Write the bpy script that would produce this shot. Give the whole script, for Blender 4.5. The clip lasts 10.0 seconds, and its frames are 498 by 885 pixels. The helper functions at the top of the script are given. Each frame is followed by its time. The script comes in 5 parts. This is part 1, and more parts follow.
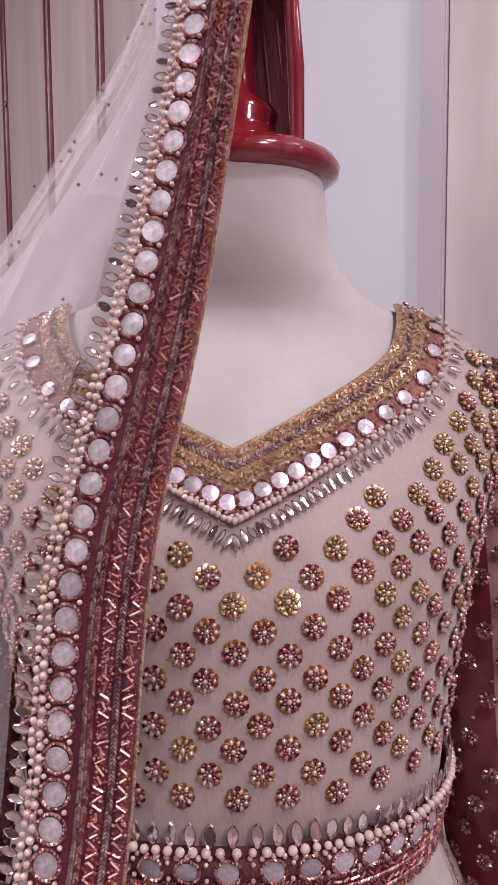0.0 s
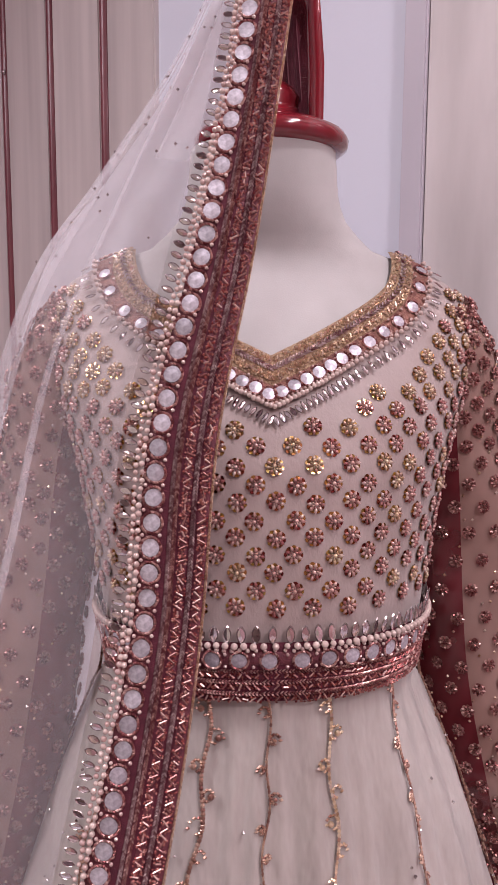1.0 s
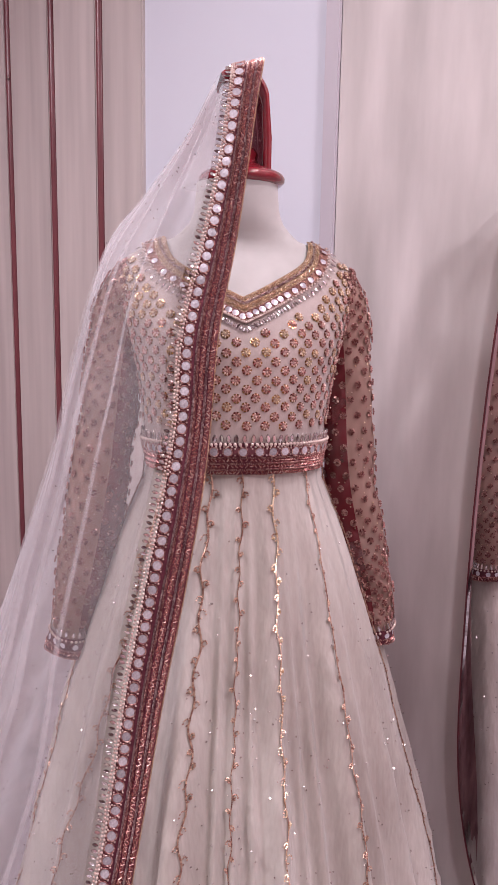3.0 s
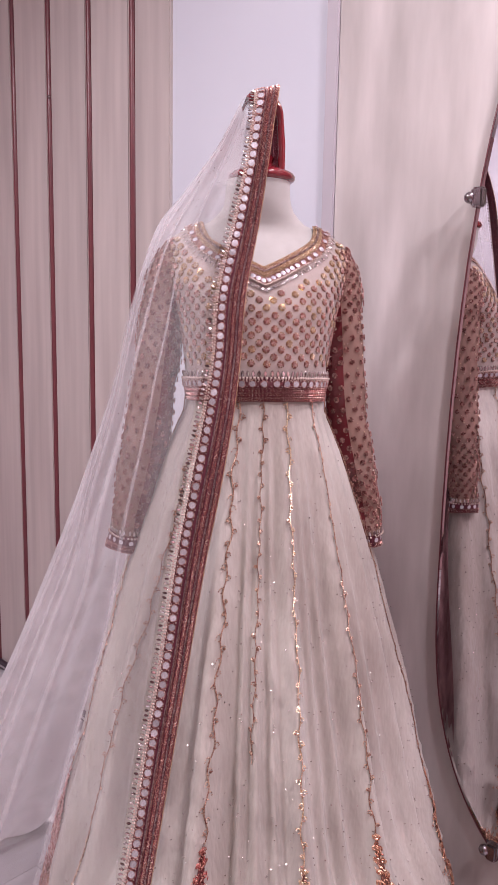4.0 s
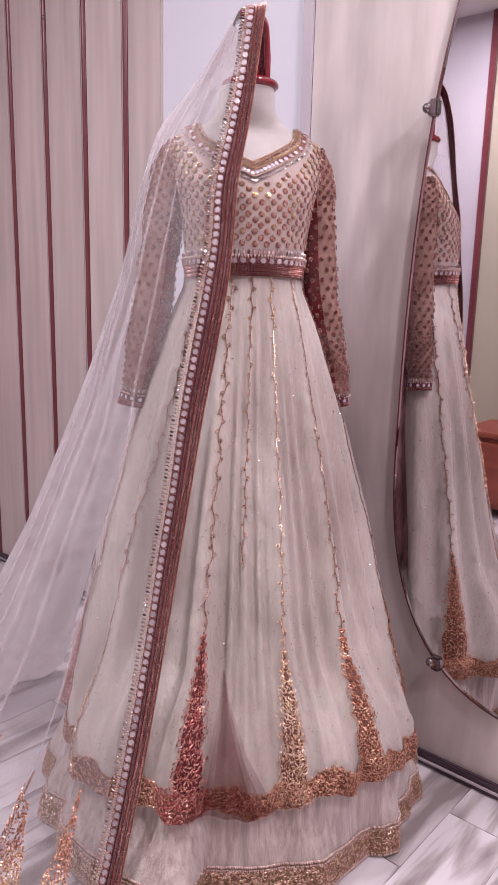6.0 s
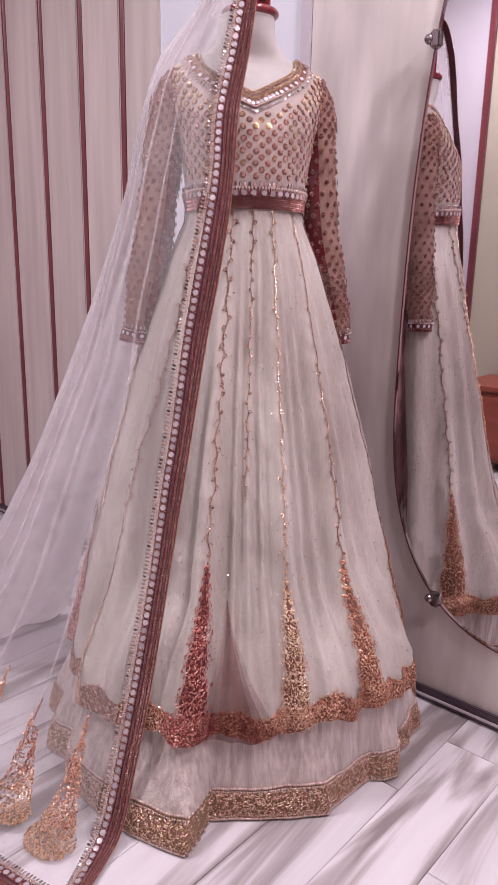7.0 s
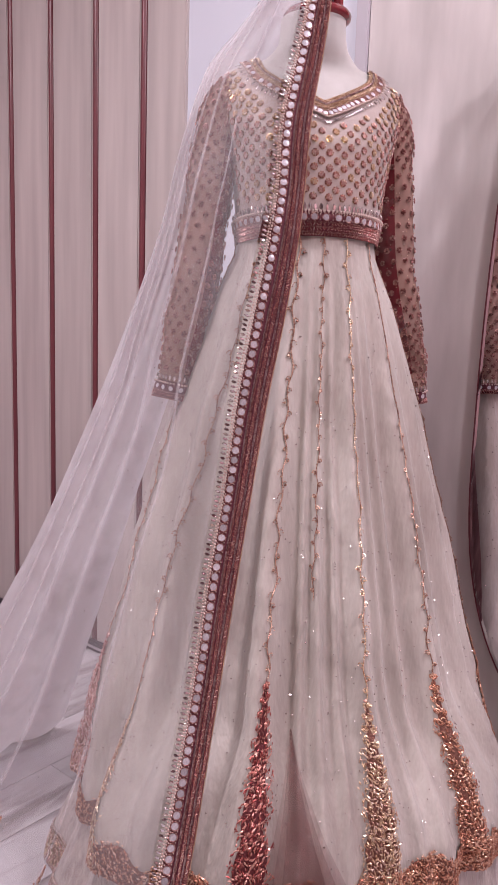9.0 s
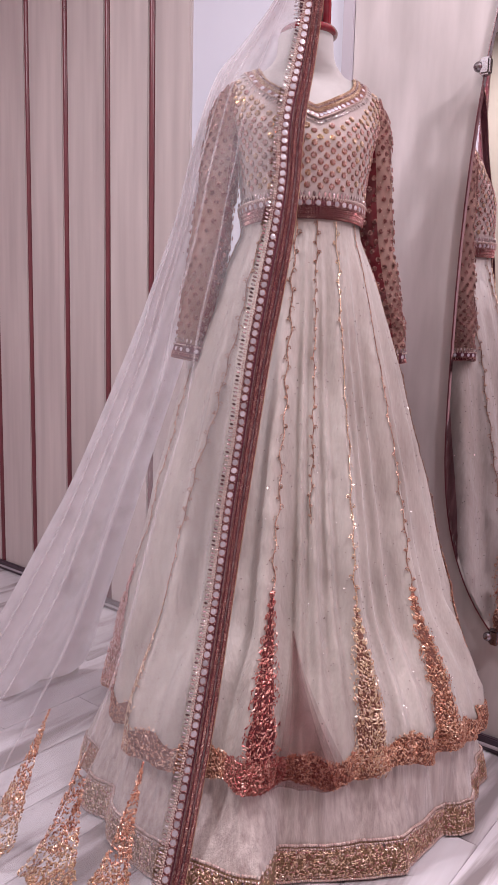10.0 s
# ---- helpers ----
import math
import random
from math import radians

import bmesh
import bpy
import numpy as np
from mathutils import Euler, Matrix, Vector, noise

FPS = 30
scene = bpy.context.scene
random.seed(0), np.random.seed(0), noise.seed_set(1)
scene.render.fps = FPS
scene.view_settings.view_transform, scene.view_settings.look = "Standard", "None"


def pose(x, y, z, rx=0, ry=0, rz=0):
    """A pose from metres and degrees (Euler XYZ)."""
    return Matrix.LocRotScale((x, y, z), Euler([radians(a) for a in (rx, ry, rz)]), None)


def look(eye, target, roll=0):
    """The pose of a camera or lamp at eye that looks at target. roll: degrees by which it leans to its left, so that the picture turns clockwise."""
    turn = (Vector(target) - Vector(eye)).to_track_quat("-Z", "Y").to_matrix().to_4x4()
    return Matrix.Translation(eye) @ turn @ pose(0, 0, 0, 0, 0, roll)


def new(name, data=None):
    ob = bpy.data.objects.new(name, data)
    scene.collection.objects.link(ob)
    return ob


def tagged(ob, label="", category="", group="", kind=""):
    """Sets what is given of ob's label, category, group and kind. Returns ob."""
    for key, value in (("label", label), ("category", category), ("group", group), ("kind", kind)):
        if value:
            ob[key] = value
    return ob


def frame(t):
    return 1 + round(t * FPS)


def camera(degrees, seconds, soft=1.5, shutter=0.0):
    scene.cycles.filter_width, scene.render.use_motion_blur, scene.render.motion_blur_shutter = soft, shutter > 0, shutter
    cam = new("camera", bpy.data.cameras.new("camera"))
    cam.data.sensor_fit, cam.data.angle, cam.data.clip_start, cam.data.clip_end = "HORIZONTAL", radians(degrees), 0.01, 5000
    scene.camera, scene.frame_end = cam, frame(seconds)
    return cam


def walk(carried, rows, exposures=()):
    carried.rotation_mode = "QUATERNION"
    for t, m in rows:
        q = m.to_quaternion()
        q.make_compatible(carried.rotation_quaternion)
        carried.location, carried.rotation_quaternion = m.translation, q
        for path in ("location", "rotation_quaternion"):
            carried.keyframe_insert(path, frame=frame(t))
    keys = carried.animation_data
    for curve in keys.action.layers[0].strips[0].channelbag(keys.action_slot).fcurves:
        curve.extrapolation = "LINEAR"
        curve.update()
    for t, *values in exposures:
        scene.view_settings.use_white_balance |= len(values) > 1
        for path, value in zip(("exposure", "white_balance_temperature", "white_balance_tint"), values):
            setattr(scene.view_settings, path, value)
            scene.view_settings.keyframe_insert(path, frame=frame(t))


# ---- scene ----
cam = camera(37.1, 10.0, 1.1)
PATH = [
    (0, (0.046, 0.065, 1.444), (-0.424, 2.001, 1.26), -0.4),
    (0.5, (0.039, 0.022, 1.418), (-0.399, 1.961, 1.202), 0.1),
    (1, (0.032, -0.066, 1.411), (-0.348, 1.881, 1.162), 0.3),
    (1.5, (0.022, -0.184, 1.405), (-0.268, 1.775, 1.124), 0.3),
    (2, (0.006, -0.304, 1.401), (-0.217, 1.661, 1.103), 0.1),
    (2.5, (0.026, -0.396, 1.402), (-0.172, 1.569, 1.087), 0.3),
    (2.7, (0.045, -0.441, 1.398), (-0.157, 1.522, 1.071), 0.7),
    (3.8, (0.089, -0.761, 1.298), (-0.161, 1.203, 1.022), 1.0),
    (4, (0.071, -0.819, 1.294), (-0.15, 1.148, 1.009), 1.0),
    (4.5, (0.034, -0.969, 1.269), (-0.126, 0.999, 0.949), 1.0),
    (5, (0.027, -1.033, 1.247), (-0.106, 0.93, 0.889), 1.3),
    (5.5, (0.052, -1.066, 1.209), (-0.086, 0.889, 0.812), 1.6),
    (6.8, (0.07, -1.135, 1.123), (-0.068, 0.803, 0.651), 1.1),
    (7, (0.061, -1.13, 1.11), (-0.068, 0.802, 0.608), 1.2),
    (7.5, (-0.015, -1.089, 1.066), (-0.074, 0.83, 0.505), 1.8),
    (8, (-0.103, -0.998, 1.033), (-0.149, 0.929, 0.499), 2.1),
    (8.1, (-0.109, -0.959, 1.035), (-0.16, 0.975, 0.53), 1.7),
    (8.5, (-0.102, -0.843, 1.067), (-0.173, 1.118, 0.682), 2.0),
    (9, (-0.103, -0.847, 1.033), (-0.18, 1.13, 0.739), 1.9),
    (9.5, (-0.125, -0.981, 0.989), (-0.189, 0.999, 0.716), 1.8),
    (10, (-0.118, -1.082, 0.97), (-0.175, 0.896, 0.679), 1.4),
]
walk(cam, [(t, look(eye, target, roll)) for t, eye, target, roll in PATH],
     [(0, -0.60), (1, -0.57), (2, -0.44), (3, -0.32), (4, -0.26), (10, -0.26)])

# ---- light ----
world = bpy.data.worlds.new("world")
scene.world = world
world.use_nodes = True
world.node_tree.nodes["Background"].inputs[0].default_value = (0.9, 0.85, 0.95, 1)
world.node_tree.nodes["Background"].inputs[1].default_value = 0.15


def area(name, eye, target, size, watts, colour):
    data = bpy.data.lights.new(name, "AREA")
    data.shape, data.size, data.energy, data.color = "DISK", size, watts, colour
    ob = new(name, data)
    ob.matrix_world = look(eye, target)
    return ob


LAMPS = [  # x, y, watts of the ceiling downlights
    (0.58, 0.08, 13.5),
    (-0.90, 0.15, 12.0),
    (-0.25, -0.90, 6.0),
    (-1.50, -0.30, 32.0),
    (0.95, -0.70, 31.0),
]
CEILING = 2.62
for lx_, ly_, lw_ in LAMPS:
    area("downlight_lamp", (lx_, ly_, CEILING - 0.03), (lx_, ly_, 0), 0.16, lw_, (1.0, 0.905, 0.99))


# ---- materials ----
def material(name):
    m = bpy.data.materials.new(name)
    m.use_nodes = True
    nt = m.node_tree
    return m, nt, nt.nodes["Principled BSDF"], nt.nodes, nt.links


def ramp(nodes, stops):
    r = nodes.new("ShaderNodeValToRGB")
    while len(r.color_ramp.elements) < len(stops):
        r.color_ramp.elements.new(0.5)
    for e, (p, c) in zip(r.color_ramp.elements, stops):
        e.position, e.color = p, (*c, 1)
    return r


def surface(name, low, high, rough=0.6, metal=0.0, scale=(20, 20, 20), bump=0.1, sheen=0.0, coat=0.0, grain=180, by_object=0.0):
    """A surface that varies between two colours at two scales, with fine relief."""
    m, nt, p, nodes, links = material(name)
    co = nodes.new("ShaderNodeTexCoord")
    mp = nodes.new("ShaderNodeMapping")
    mp.inputs["Scale"].default_value = scale
    links.new(co.outputs["Object"], mp.inputs[0])
    n1 = nodes.new("ShaderNodeTexNoise")
    n1.inputs["Scale"].default_value, n1.inputs["Detail"].default_value = 1.0, 6
    links.new(mp.outputs[0], n1.inputs["Vector"])
    r = ramp(nodes, [(0.3, low), (0.7, high)])
    links.new(n1.outputs[0], r.inputs[0])
    out = r.outputs[0]
    if by_object:
        oi = nodes.new("ShaderNodeObjectInfo")
        hs = nodes.new("ShaderNodeHueSaturation")
        mr = nodes.new("ShaderNodeMapRange")
        mr.inputs[3].default_value, mr.inputs[4].default_value = 1 - by_object, 1 + by_object
        links.new(oi.outputs["Random"], mr.inputs[0])
        links.new(mr.outputs[0], hs.inputs["Value"])
        links.new(out, hs.inputs["Color"])
        out = hs.outputs[0]
    links.new(out, p.inputs["Base Color"])
    p.inputs["Roughness"].default_value, p.inputs["Metallic"].default_value = rough, metal
    p.inputs["Sheen Weight"].default_value, p.inputs["Coat Weight"].default_value = sheen, coat
    n2 = nodes.new("ShaderNodeTexNoise")
    n2.inputs["Scale"].default_value, n2.inputs["Detail"].default_value = grain / max(scale) if max(scale) > 0 else grain, 4
    links.new(mp.outputs[0], n2.inputs["Vector"])
    b = nodes.new("ShaderNodeBump")
    b.inputs["Strength"].default_value, b.inputs["Distance"].default_value = bump, 0.004
    links.new(n2.outputs[0], b.inputs["Height"])
    links.new(b.outputs[0], p.inputs["Normal"])
    return m


def beadwork(name, colours, rough=0.25, metal=0.9):
    """Beads and sequins: each bead takes its own tone."""
    m, nt, p, nodes, links = material(name)
    g = nodes.new("ShaderNodeNewGeometry")
    stops = [(i / max(1, len(colours) - 1), c) for i, c in enumerate(colours)]
    r = ramp(nodes, stops)
    links.new(g.outputs["Random Per Island"], r.inputs[0])
    links.new(r.outputs[0], p.inputs["Base Color"])
    p.inputs["Roughness"].default_value, p.inputs["Metallic"].default_value = rough, metal
    return m


def sheer(name, colour, cover, rough=0.7, weave=0):
    """Net or organza: threads that cover part of the surface, the rest is open."""
    m, nt, p, nodes, links = material(name)
    nodes.remove(p)
    d = nodes.new("ShaderNodeBsdfDiffuse")
    d.inputs[0].default_value = (*colour, 1)
    tl = nodes.new("ShaderNodeBsdfTranslucent")
    tl.inputs[0].default_value = (*colour, 1)
    cloth = nodes.new("ShaderNodeMixShader")
    cloth.inputs[0].default_value = 0.4
    links.new(d.outputs[0], cloth.inputs[1])
    links.new(tl.outputs[0], cloth.inputs[2])
    tr = nodes.new("ShaderNodeBsdfTransparent")
    mix = nodes.new("ShaderNodeMixShader")
    co = nodes.new("ShaderNodeTexCoord")
    n = nodes.new("ShaderNodeTexNoise")
    n.inputs["Scale"].default_value, n.inputs["Detail"].default_value = 9, 5
    links.new(co.outputs["Object"], n.inputs["Vector"])
    mr = nodes.new("ShaderNodeMapRange")
    mr.inputs[1].default_value, mr.inputs[2].default_value = 0.3, 0.7
    mr.inputs[3].default_value, mr.inputs[4].default_value = cover * 0.7, cover * 1.3
    links.new(n.outputs[0], mr.inputs[0])
    links.new(mr.outputs[0], mix.inputs[0])
    links.new(tr.outputs[0], mix.inputs[1])
    links.new(cloth.outputs[0], mix.inputs[2])
    links.new(mix.outputs[0], nodes["Material Output"].inputs[0])
    return m


def organza(name, low, high, cover):
    """Crisp sheer organza: fine upright threads, soft slanting creases, a satin gloss, open between the threads."""
    m, nt, p, nodes, links = material(name)
    co = nodes.new("ShaderNodeTexCoord")
    fine, crease, stain = (nodes.new("ShaderNodeTexNoise") for _ in range(3))
    for node, sc, detail, turn in ((fine, (260, 260, 7), 3, 0), (crease, (17, 17, 7), 4, 0.5), (stain, (6, 6, 2), 3, 0)):
        mp = nodes.new("ShaderNodeMapping")
        mp.inputs["Scale"].default_value, mp.inputs["Rotation"].default_value = sc, (0, turn, 0)
        links.new(co.outputs["Object"], mp.inputs[0])
        links.new(mp.outputs[0], node.inputs["Vector"])
        node.inputs["Scale"].default_value, node.inputs["Detail"].default_value = 1.0, detail
    add = nodes.new("ShaderNodeMath")
    add.operation = "MULTIPLY_ADD"
    links.new(stain.outputs[0], add.inputs[0])
    add.inputs[1].default_value = 0.8
    half = nodes.new("ShaderNodeMath")
    half.operation = "MULTIPLY"
    links.new(fine.outputs[0], half.inputs[0])
    half.inputs[1].default_value = 0.2
    links.new(half.outputs[0], add.inputs[2])
    r = ramp(nodes, [(0.36, low), (0.62, high)])
    links.new(add.outputs[0], r.inputs[0])
    links.new(r.outputs[0], p.inputs["Base Color"])
    p.inputs["Roughness"].default_value, p.inputs["Sheen Weight"].default_value = 0.40, 0.3
    b1, b2 = nodes.new("ShaderNodeBump"), nodes.new("ShaderNodeBump")
    b1.inputs["Strength"].default_value, b1.inputs["Distance"].default_value = 0.8, 0.022
    b2.inputs["Strength"].default_value, b2.inputs["Distance"].default_value = 0.07, 0.002
    links.new(crease.outputs[0], b1.inputs["Height"])
    links.new(fine.outputs[0], b2.inputs["Height"])
    links.new(b1.outputs[0], b2.inputs["Normal"])
    links.new(b2.outputs[0], p.inputs["Normal"])
    mr = nodes.new("ShaderNodeMapRange")
    mr.inputs[1].default_value, mr.inputs[2].default_value = 0.35, 0.65
    mr.inputs[3].default_value, mr.inputs[4].default_value = cover - 0.06, cover + 0.06
    links.new(stain.outputs[0], mr.inputs[0])
    tr, mix = nodes.new("ShaderNodeBsdfTransparent"), nodes.new("ShaderNodeMixShader")
    links.new(mr.outputs[0], mix.inputs[0])
    links.new(tr.outputs[0], mix.inputs[1])
    links.new(p.outputs[0], mix.inputs[2])
    links.new(mix.outputs[0], nodes["Material Output"].inputs[0])
    return m


WHITE_PANEL = surface("white_paint", (0.66, 0.68, 0.77), (0.70, 0.72, 0.80), 0.45, scale=(2, 2, 2), bump=0.03)
FRAME_PAINT = surface("grey_lilac_paint", (0.47, 0.44, 0.49), (0.54, 0.50, 0.55), 0.5, scale=(3, 3, 2), bump=0.04)
STONE_WALL = surface("brushed_beige_plaster", (0.44, 0.40, 0.39), (0.70, 0.64, 0.63), 0.55, scale=(11, 11, 2.2), bump=0.10, grain=60)
BOARD = surface("limed_wood_board", (0.48, 0.42, 0.41), (0.62, 0.55, 0.53), 0.55, scale=(22, 22, 1.4), bump=0.12, grain=160, by_object=0.05)
MAROON_ROD = surface("maroon_lacquer", (0.12, 0.024, 0.034), (0.18, 0.045, 0.056), 0.28, scale=(8, 8, 3), bump=0.02)
DARK_GAP = surface("dark_groove", (0.02, 0.008, 0.012), (0.03, 0.012, 0.016), 0.7, scale=(8, 8, 8))
SKIRTING = surface("plum_skirting_paint", (0.05, 0.03, 0.045), (0.075, 0.045, 0.065), 0.3, scale=(8, 8, 8), bump=0.03)
SKIRTING_PALE = surface("pale_skirting_bead", (0.42, 0.38, 0.42), (0.52, 0.47, 0.5), 0.35, scale=(8, 8, 8), bump=0.03)
CREAM_WALL = surface("cream_yellow_paint", (0.40, 0.365, 0.29), (0.46, 0.42, 0.335), 0.6, scale=(2, 2, 2), bump=0.05)
# rose colour chosen to weaken and redden the light bounced off the side walls
FILL_TINT_WALL = surface("rose_fill_tint", (0.40, 0.23, 0.24), (0.46, 0.27, 0.28), 0.6, scale=(2, 2, 2), bump=0.05)
CEIL = surface("ceiling_paint", (0.76, 0.74, 0.75), (0.8, 0.78, 0.79), 0.7, scale=(2, 2, 2), bump=0.04)
RED_LACQUER = surface("red_lacquer", (0.17, 0.010, 0.018), (0.23, 0.016, 0.026), 0.12, scale=(5, 5, 5), bump=0.015, coat=0.6)
RED_WOOD = surface("red_brown_wood", (0.22, 0.05, 0.03), (0.30, 0.075, 0.045), 0.4, scale=(3, 3, 20), bump=0.05)
TORSO = surface("cream_jersey", (0.43, 0.405, 0.395), (0.49, 0.465, 0.455), 0.75, scale=(30, 30, 30), bump=0.06, grain=900, sheen=0.2)
BODICE = surface("cream_silk", (0.345, 0.268, 0.250), (0.415, 0.335, 0.315), 0.55, scale=(25, 25, 12), bump=0.10, grain=500, sheen=0.3)
ORGANZA = organza("ivory_organza", (0.43, 0.372, 0.340), (0.62, 0.575, 0.538), 0.88)
LINING = surface("ivory_satin_lining", (0.40, 0.33, 0.31), (0.50, 0.43, 0.41), 0.5, scale=(14, 14, 3), bump=0.06)
# streaky maroon that colours in the shade on the rear of the skirt
BACK_SHADE = surface("maroon_shade_streaks", (0.07, 0.014, 0.022), (0.30, 0.16, 0.165), 0.42, scale=(60, 60, 2.5), bump=0.15, grain=300, sheen=0.2)
FRONT_SHADE_NET = sheer("maroon_shade_net", (0.22, 0.045, 0.05), 0.22)
ORGANZA_UNDER = surface("ivory_organza_underlayer", (0.36, 0.29, 0.275), (0.62, 0.55, 0.52), 0.32, scale=(110, 110, 5), bump=0.5, grain=420, sheen=0.4)
MAROON_VELVET = surface("maroon_velvet", (0.075, 0.008, 0.020), (0.13, 0.018, 0.036), 0.8, scale=(120, 120, 120), bump=0.25, grain=900, sheen=0.08)
ROSE_NET = surface("rose_embroidery_net", (0.10, 0.016, 0.030), (0.18, 0.045, 0.058), 0.6, scale=(300, 300, 300), bump=0.3, grain=900)
ROSE_GROUND = surface("rose_gold_embroidery", (0.15, 0.055, 0.045), (0.34, 0.16, 0.12), 0.5, 0.3, scale=(260, 260, 260), bump=0.5, grain=700)
CRIMSON_GROUND = surface("crimson_embroidery", (0.10, 0.016, 0.024), (0.20, 0.045, 0.05), 0.5, 0.25, scale=(260, 260, 260), bump=0.5, grain=700)
GOLD_GROUND = surface("antique_gold_embroidery", (0.22, 0.12, 0.07), (0.46, 0.32, 0.20), 0.45, 0.35, scale=(260, 260, 260), bump=0.5, grain=700)
SLEEVE_NET = sheer("sleeve_net", (0.44, 0.28, 0.24), 0.88)
SLEEVE_SHADE = sheer("sleeve_shade_net", (0.20, 0.035, 0.045), 0.86)
TULLE = sheer("white_tulle", (0.90, 0.88, 0.92), 0.195)
TULLE_BACK = sheer("white_tulle_gathered", (0.92, 0.90, 0.94), 0.90)
GOLD = beadwork("gold_beads", [(0.36, 0.21, 0.13), (0.66, 0.47, 0.31), (0.86, 0.70, 0.52), (0.46, 0.24, 0.19), (0.92, 0.80, 0.70)], 0.3, 0.8)
ROSE_GOLD = beadwork("rose_gold_beads", [(0.30, 0.09, 0.095), (0.60, 0.31, 0.29), (0.82, 0.58, 0.53), (0.40, 0.14, 0.14), (0.90, 0.74, 0.69)], 0.32, 0.8)
COPPER_RED = beadwork("copper_red_beads", [(0.22, 0.035, 0.04), (0.42, 0.11, 0.10), (0.66, 0.34, 0.28), (0.28, 0.05, 0.055), (0.75, 0.48, 0.40)], 0.32, 0.75)
COPPER_GOLD = beadwork("copper_gold_beads", [(0.28, 0.085, 0.055), (0.56, 0.27, 0.18), (0.80, 0.53, 0.38), (0.38, 0.13, 0.09), (0.88, 0.68, 0.54)], 0.3, 0.8)
DUSKY_ROSE = beadwork("dusky_rose_beads", [(0.14, 0.04, 0.04), (0.28, 0.11, 0.10), (0.50, 0.28, 0.25), (0.20, 0.06, 0.06), (0.66, 0.45, 0.40)], 0.35, 0.7)
PALE_GOLD = beadwork("pale_gold_bugles", [(0.20, 0.08, 0.075), (0.42, 0.24, 0.21), (0.72, 0.55, 0.49), (0.28, 0.12, 0.11), (0.36, 0.18, 0.16)], 0.36, 0.6)
BRONZE = beadwork("bronze_thread", [(0.20, 0.09, 0.075), (0.40, 0.23, 0.17), (0.62, 0.44, 0.34), (0.28, 0.12, 0.10)], 0.35, 0.7)
CRIMSON = beadwork("crimson_beads", [(0.10, 0.012, 0.02), (0.20, 0.03, 0.035), (0.34, 0.08, 0.07), (0.14, 0.02, 0.025), (0.42, 0.16, 0.12)], 0.3, 0.7)
PEARL = beadwork("pearls", [(0.46, 0.31, 0.29), (0.58, 0.43, 0.39), (0.66, 0.53, 0.48), (0.50, 0.34, 0.31)], 0.18, 0.15)
SILVER = beadwork("silver_settings", [(0.50, 0.44, 0.43), (0.75, 0.68, 0.66), (0.36, 0.30, 0.30), (0.85, 0.80, 0.79)], 0.2, 0.95)
GLASSY = beadwork("marquise_mirrors", [(0.10, 0.07, 0.08), (0.45, 0.42, 0.45), (0.75, 0.72, 0.74), (0.60, 0.50, 0.48), (0.85, 0.82, 0.84)], 0.08, 1.0)
DISC = surface("mirror_discs", (0.34, 0.31, 0.35), (0.60, 0.56, 0.61), 0.3, 0.25, scale=(2.2, 2.2, 2.2), bump=0.05, by_object=0.25)
MIRROR, _, _p, _, _ = material("mirror_glass")
_p.inputs["Base Color"].default_value = (0.80, 0.78, 0.80, 1)
_p.inputs["Metallic"].default_value, _p.inputs["Roughness"].default_value = 1.0, 0.015
CHROME, _, _p, _, _ = material("dark_chrome")
_p.inputs["Base Color"].default_value = (0.30, 0.27, 0.29, 1)
_p.inputs["Metallic"].default_value, _p.inputs["Roughness"].default_value = 1.0, 0.2
GLOW, _, _p, _, _ = material("lamp_diffuser")
_p.inputs["Emission Color"].default_value = (1.0, 0.92, 0.93, 1)
_p.inputs["Emission Strength"].default_value = 6.0


def tile_material():
    """Wood-look stone tile: pale lilac white with grey veins along its length."""
    m, nt, p, nodes, links = material("veined_stone_tile")
    co, oi = nodes.new("ShaderNodeTexCoord"), nodes.new("ShaderNodeObjectInfo")
    add = nodes.new("ShaderNodeVectorMath")
    sc = nodes.new("ShaderNodeVectorMath")
    sc.operation = "SCALE"
    links.new(oi.outputs["Random"], sc.inputs["Scale"])
    sc.inputs[0].default_value = (31, 17, 5)
    links.new(co.outputs["Object"], add.inputs[0])
    links.new(sc.outputs[0], add.inputs[1])
    mp = nodes.new("ShaderNodeMapping")
    mp.inputs["Scale"].default_value = (1.6, 13, 1)
    links.new(add.outputs[0], mp.inputs[0])
    n = nodes.new("ShaderNodeTexNoise")
    n.inputs["Scale"].default_value, n.inputs["Detail"].default_value, n.inputs["Distortion"].default_value = 1.0, 8, 0.8
    links.new(mp.outputs[0], n.inputs["Vector"])
    r = ramp(nodes, [(0.33, (0.27, 0.235, 0.24)), (0.43, (0.46, 0.42, 0.435)), (0.50, (0.66, 0.63, 0.665)), (0.7, (0.74, 0.72, 0.76))])
    links.new(n.outputs[0], r.inputs[0])
    hs = nodes.new("ShaderNodeHueSaturation")
    mr = nodes.new("ShaderNodeMapRange")
    mr.inputs[3].default_value, mr.inputs[4].default_value = 0.86, 1.06
    links.new(oi.outputs["Random"], mr.inputs[0])
    links.new(mr.outputs[0], hs.inputs["Value"])
    links.new(r.outputs[0], hs.inputs["Color"])
    links.new(hs.outputs[0], p.inputs["Base Color"])
    p.inputs["Roughness"].default_value = 0.22
    b = nodes.new("ShaderNodeBump")
    b.inputs["Strength"].default_value, b.inputs["Distance"].default_value = 0.06, 0.002
    links.new(n.outputs[0], b.inputs["Height"])
    links.new(b.outputs[0], p.inputs["Normal"])
    return m


TILE = tile_material()
GROUT = surface("grout", (0.52, 0.48, 0.50), (0.60, 0.56, 0.58), 0.8)


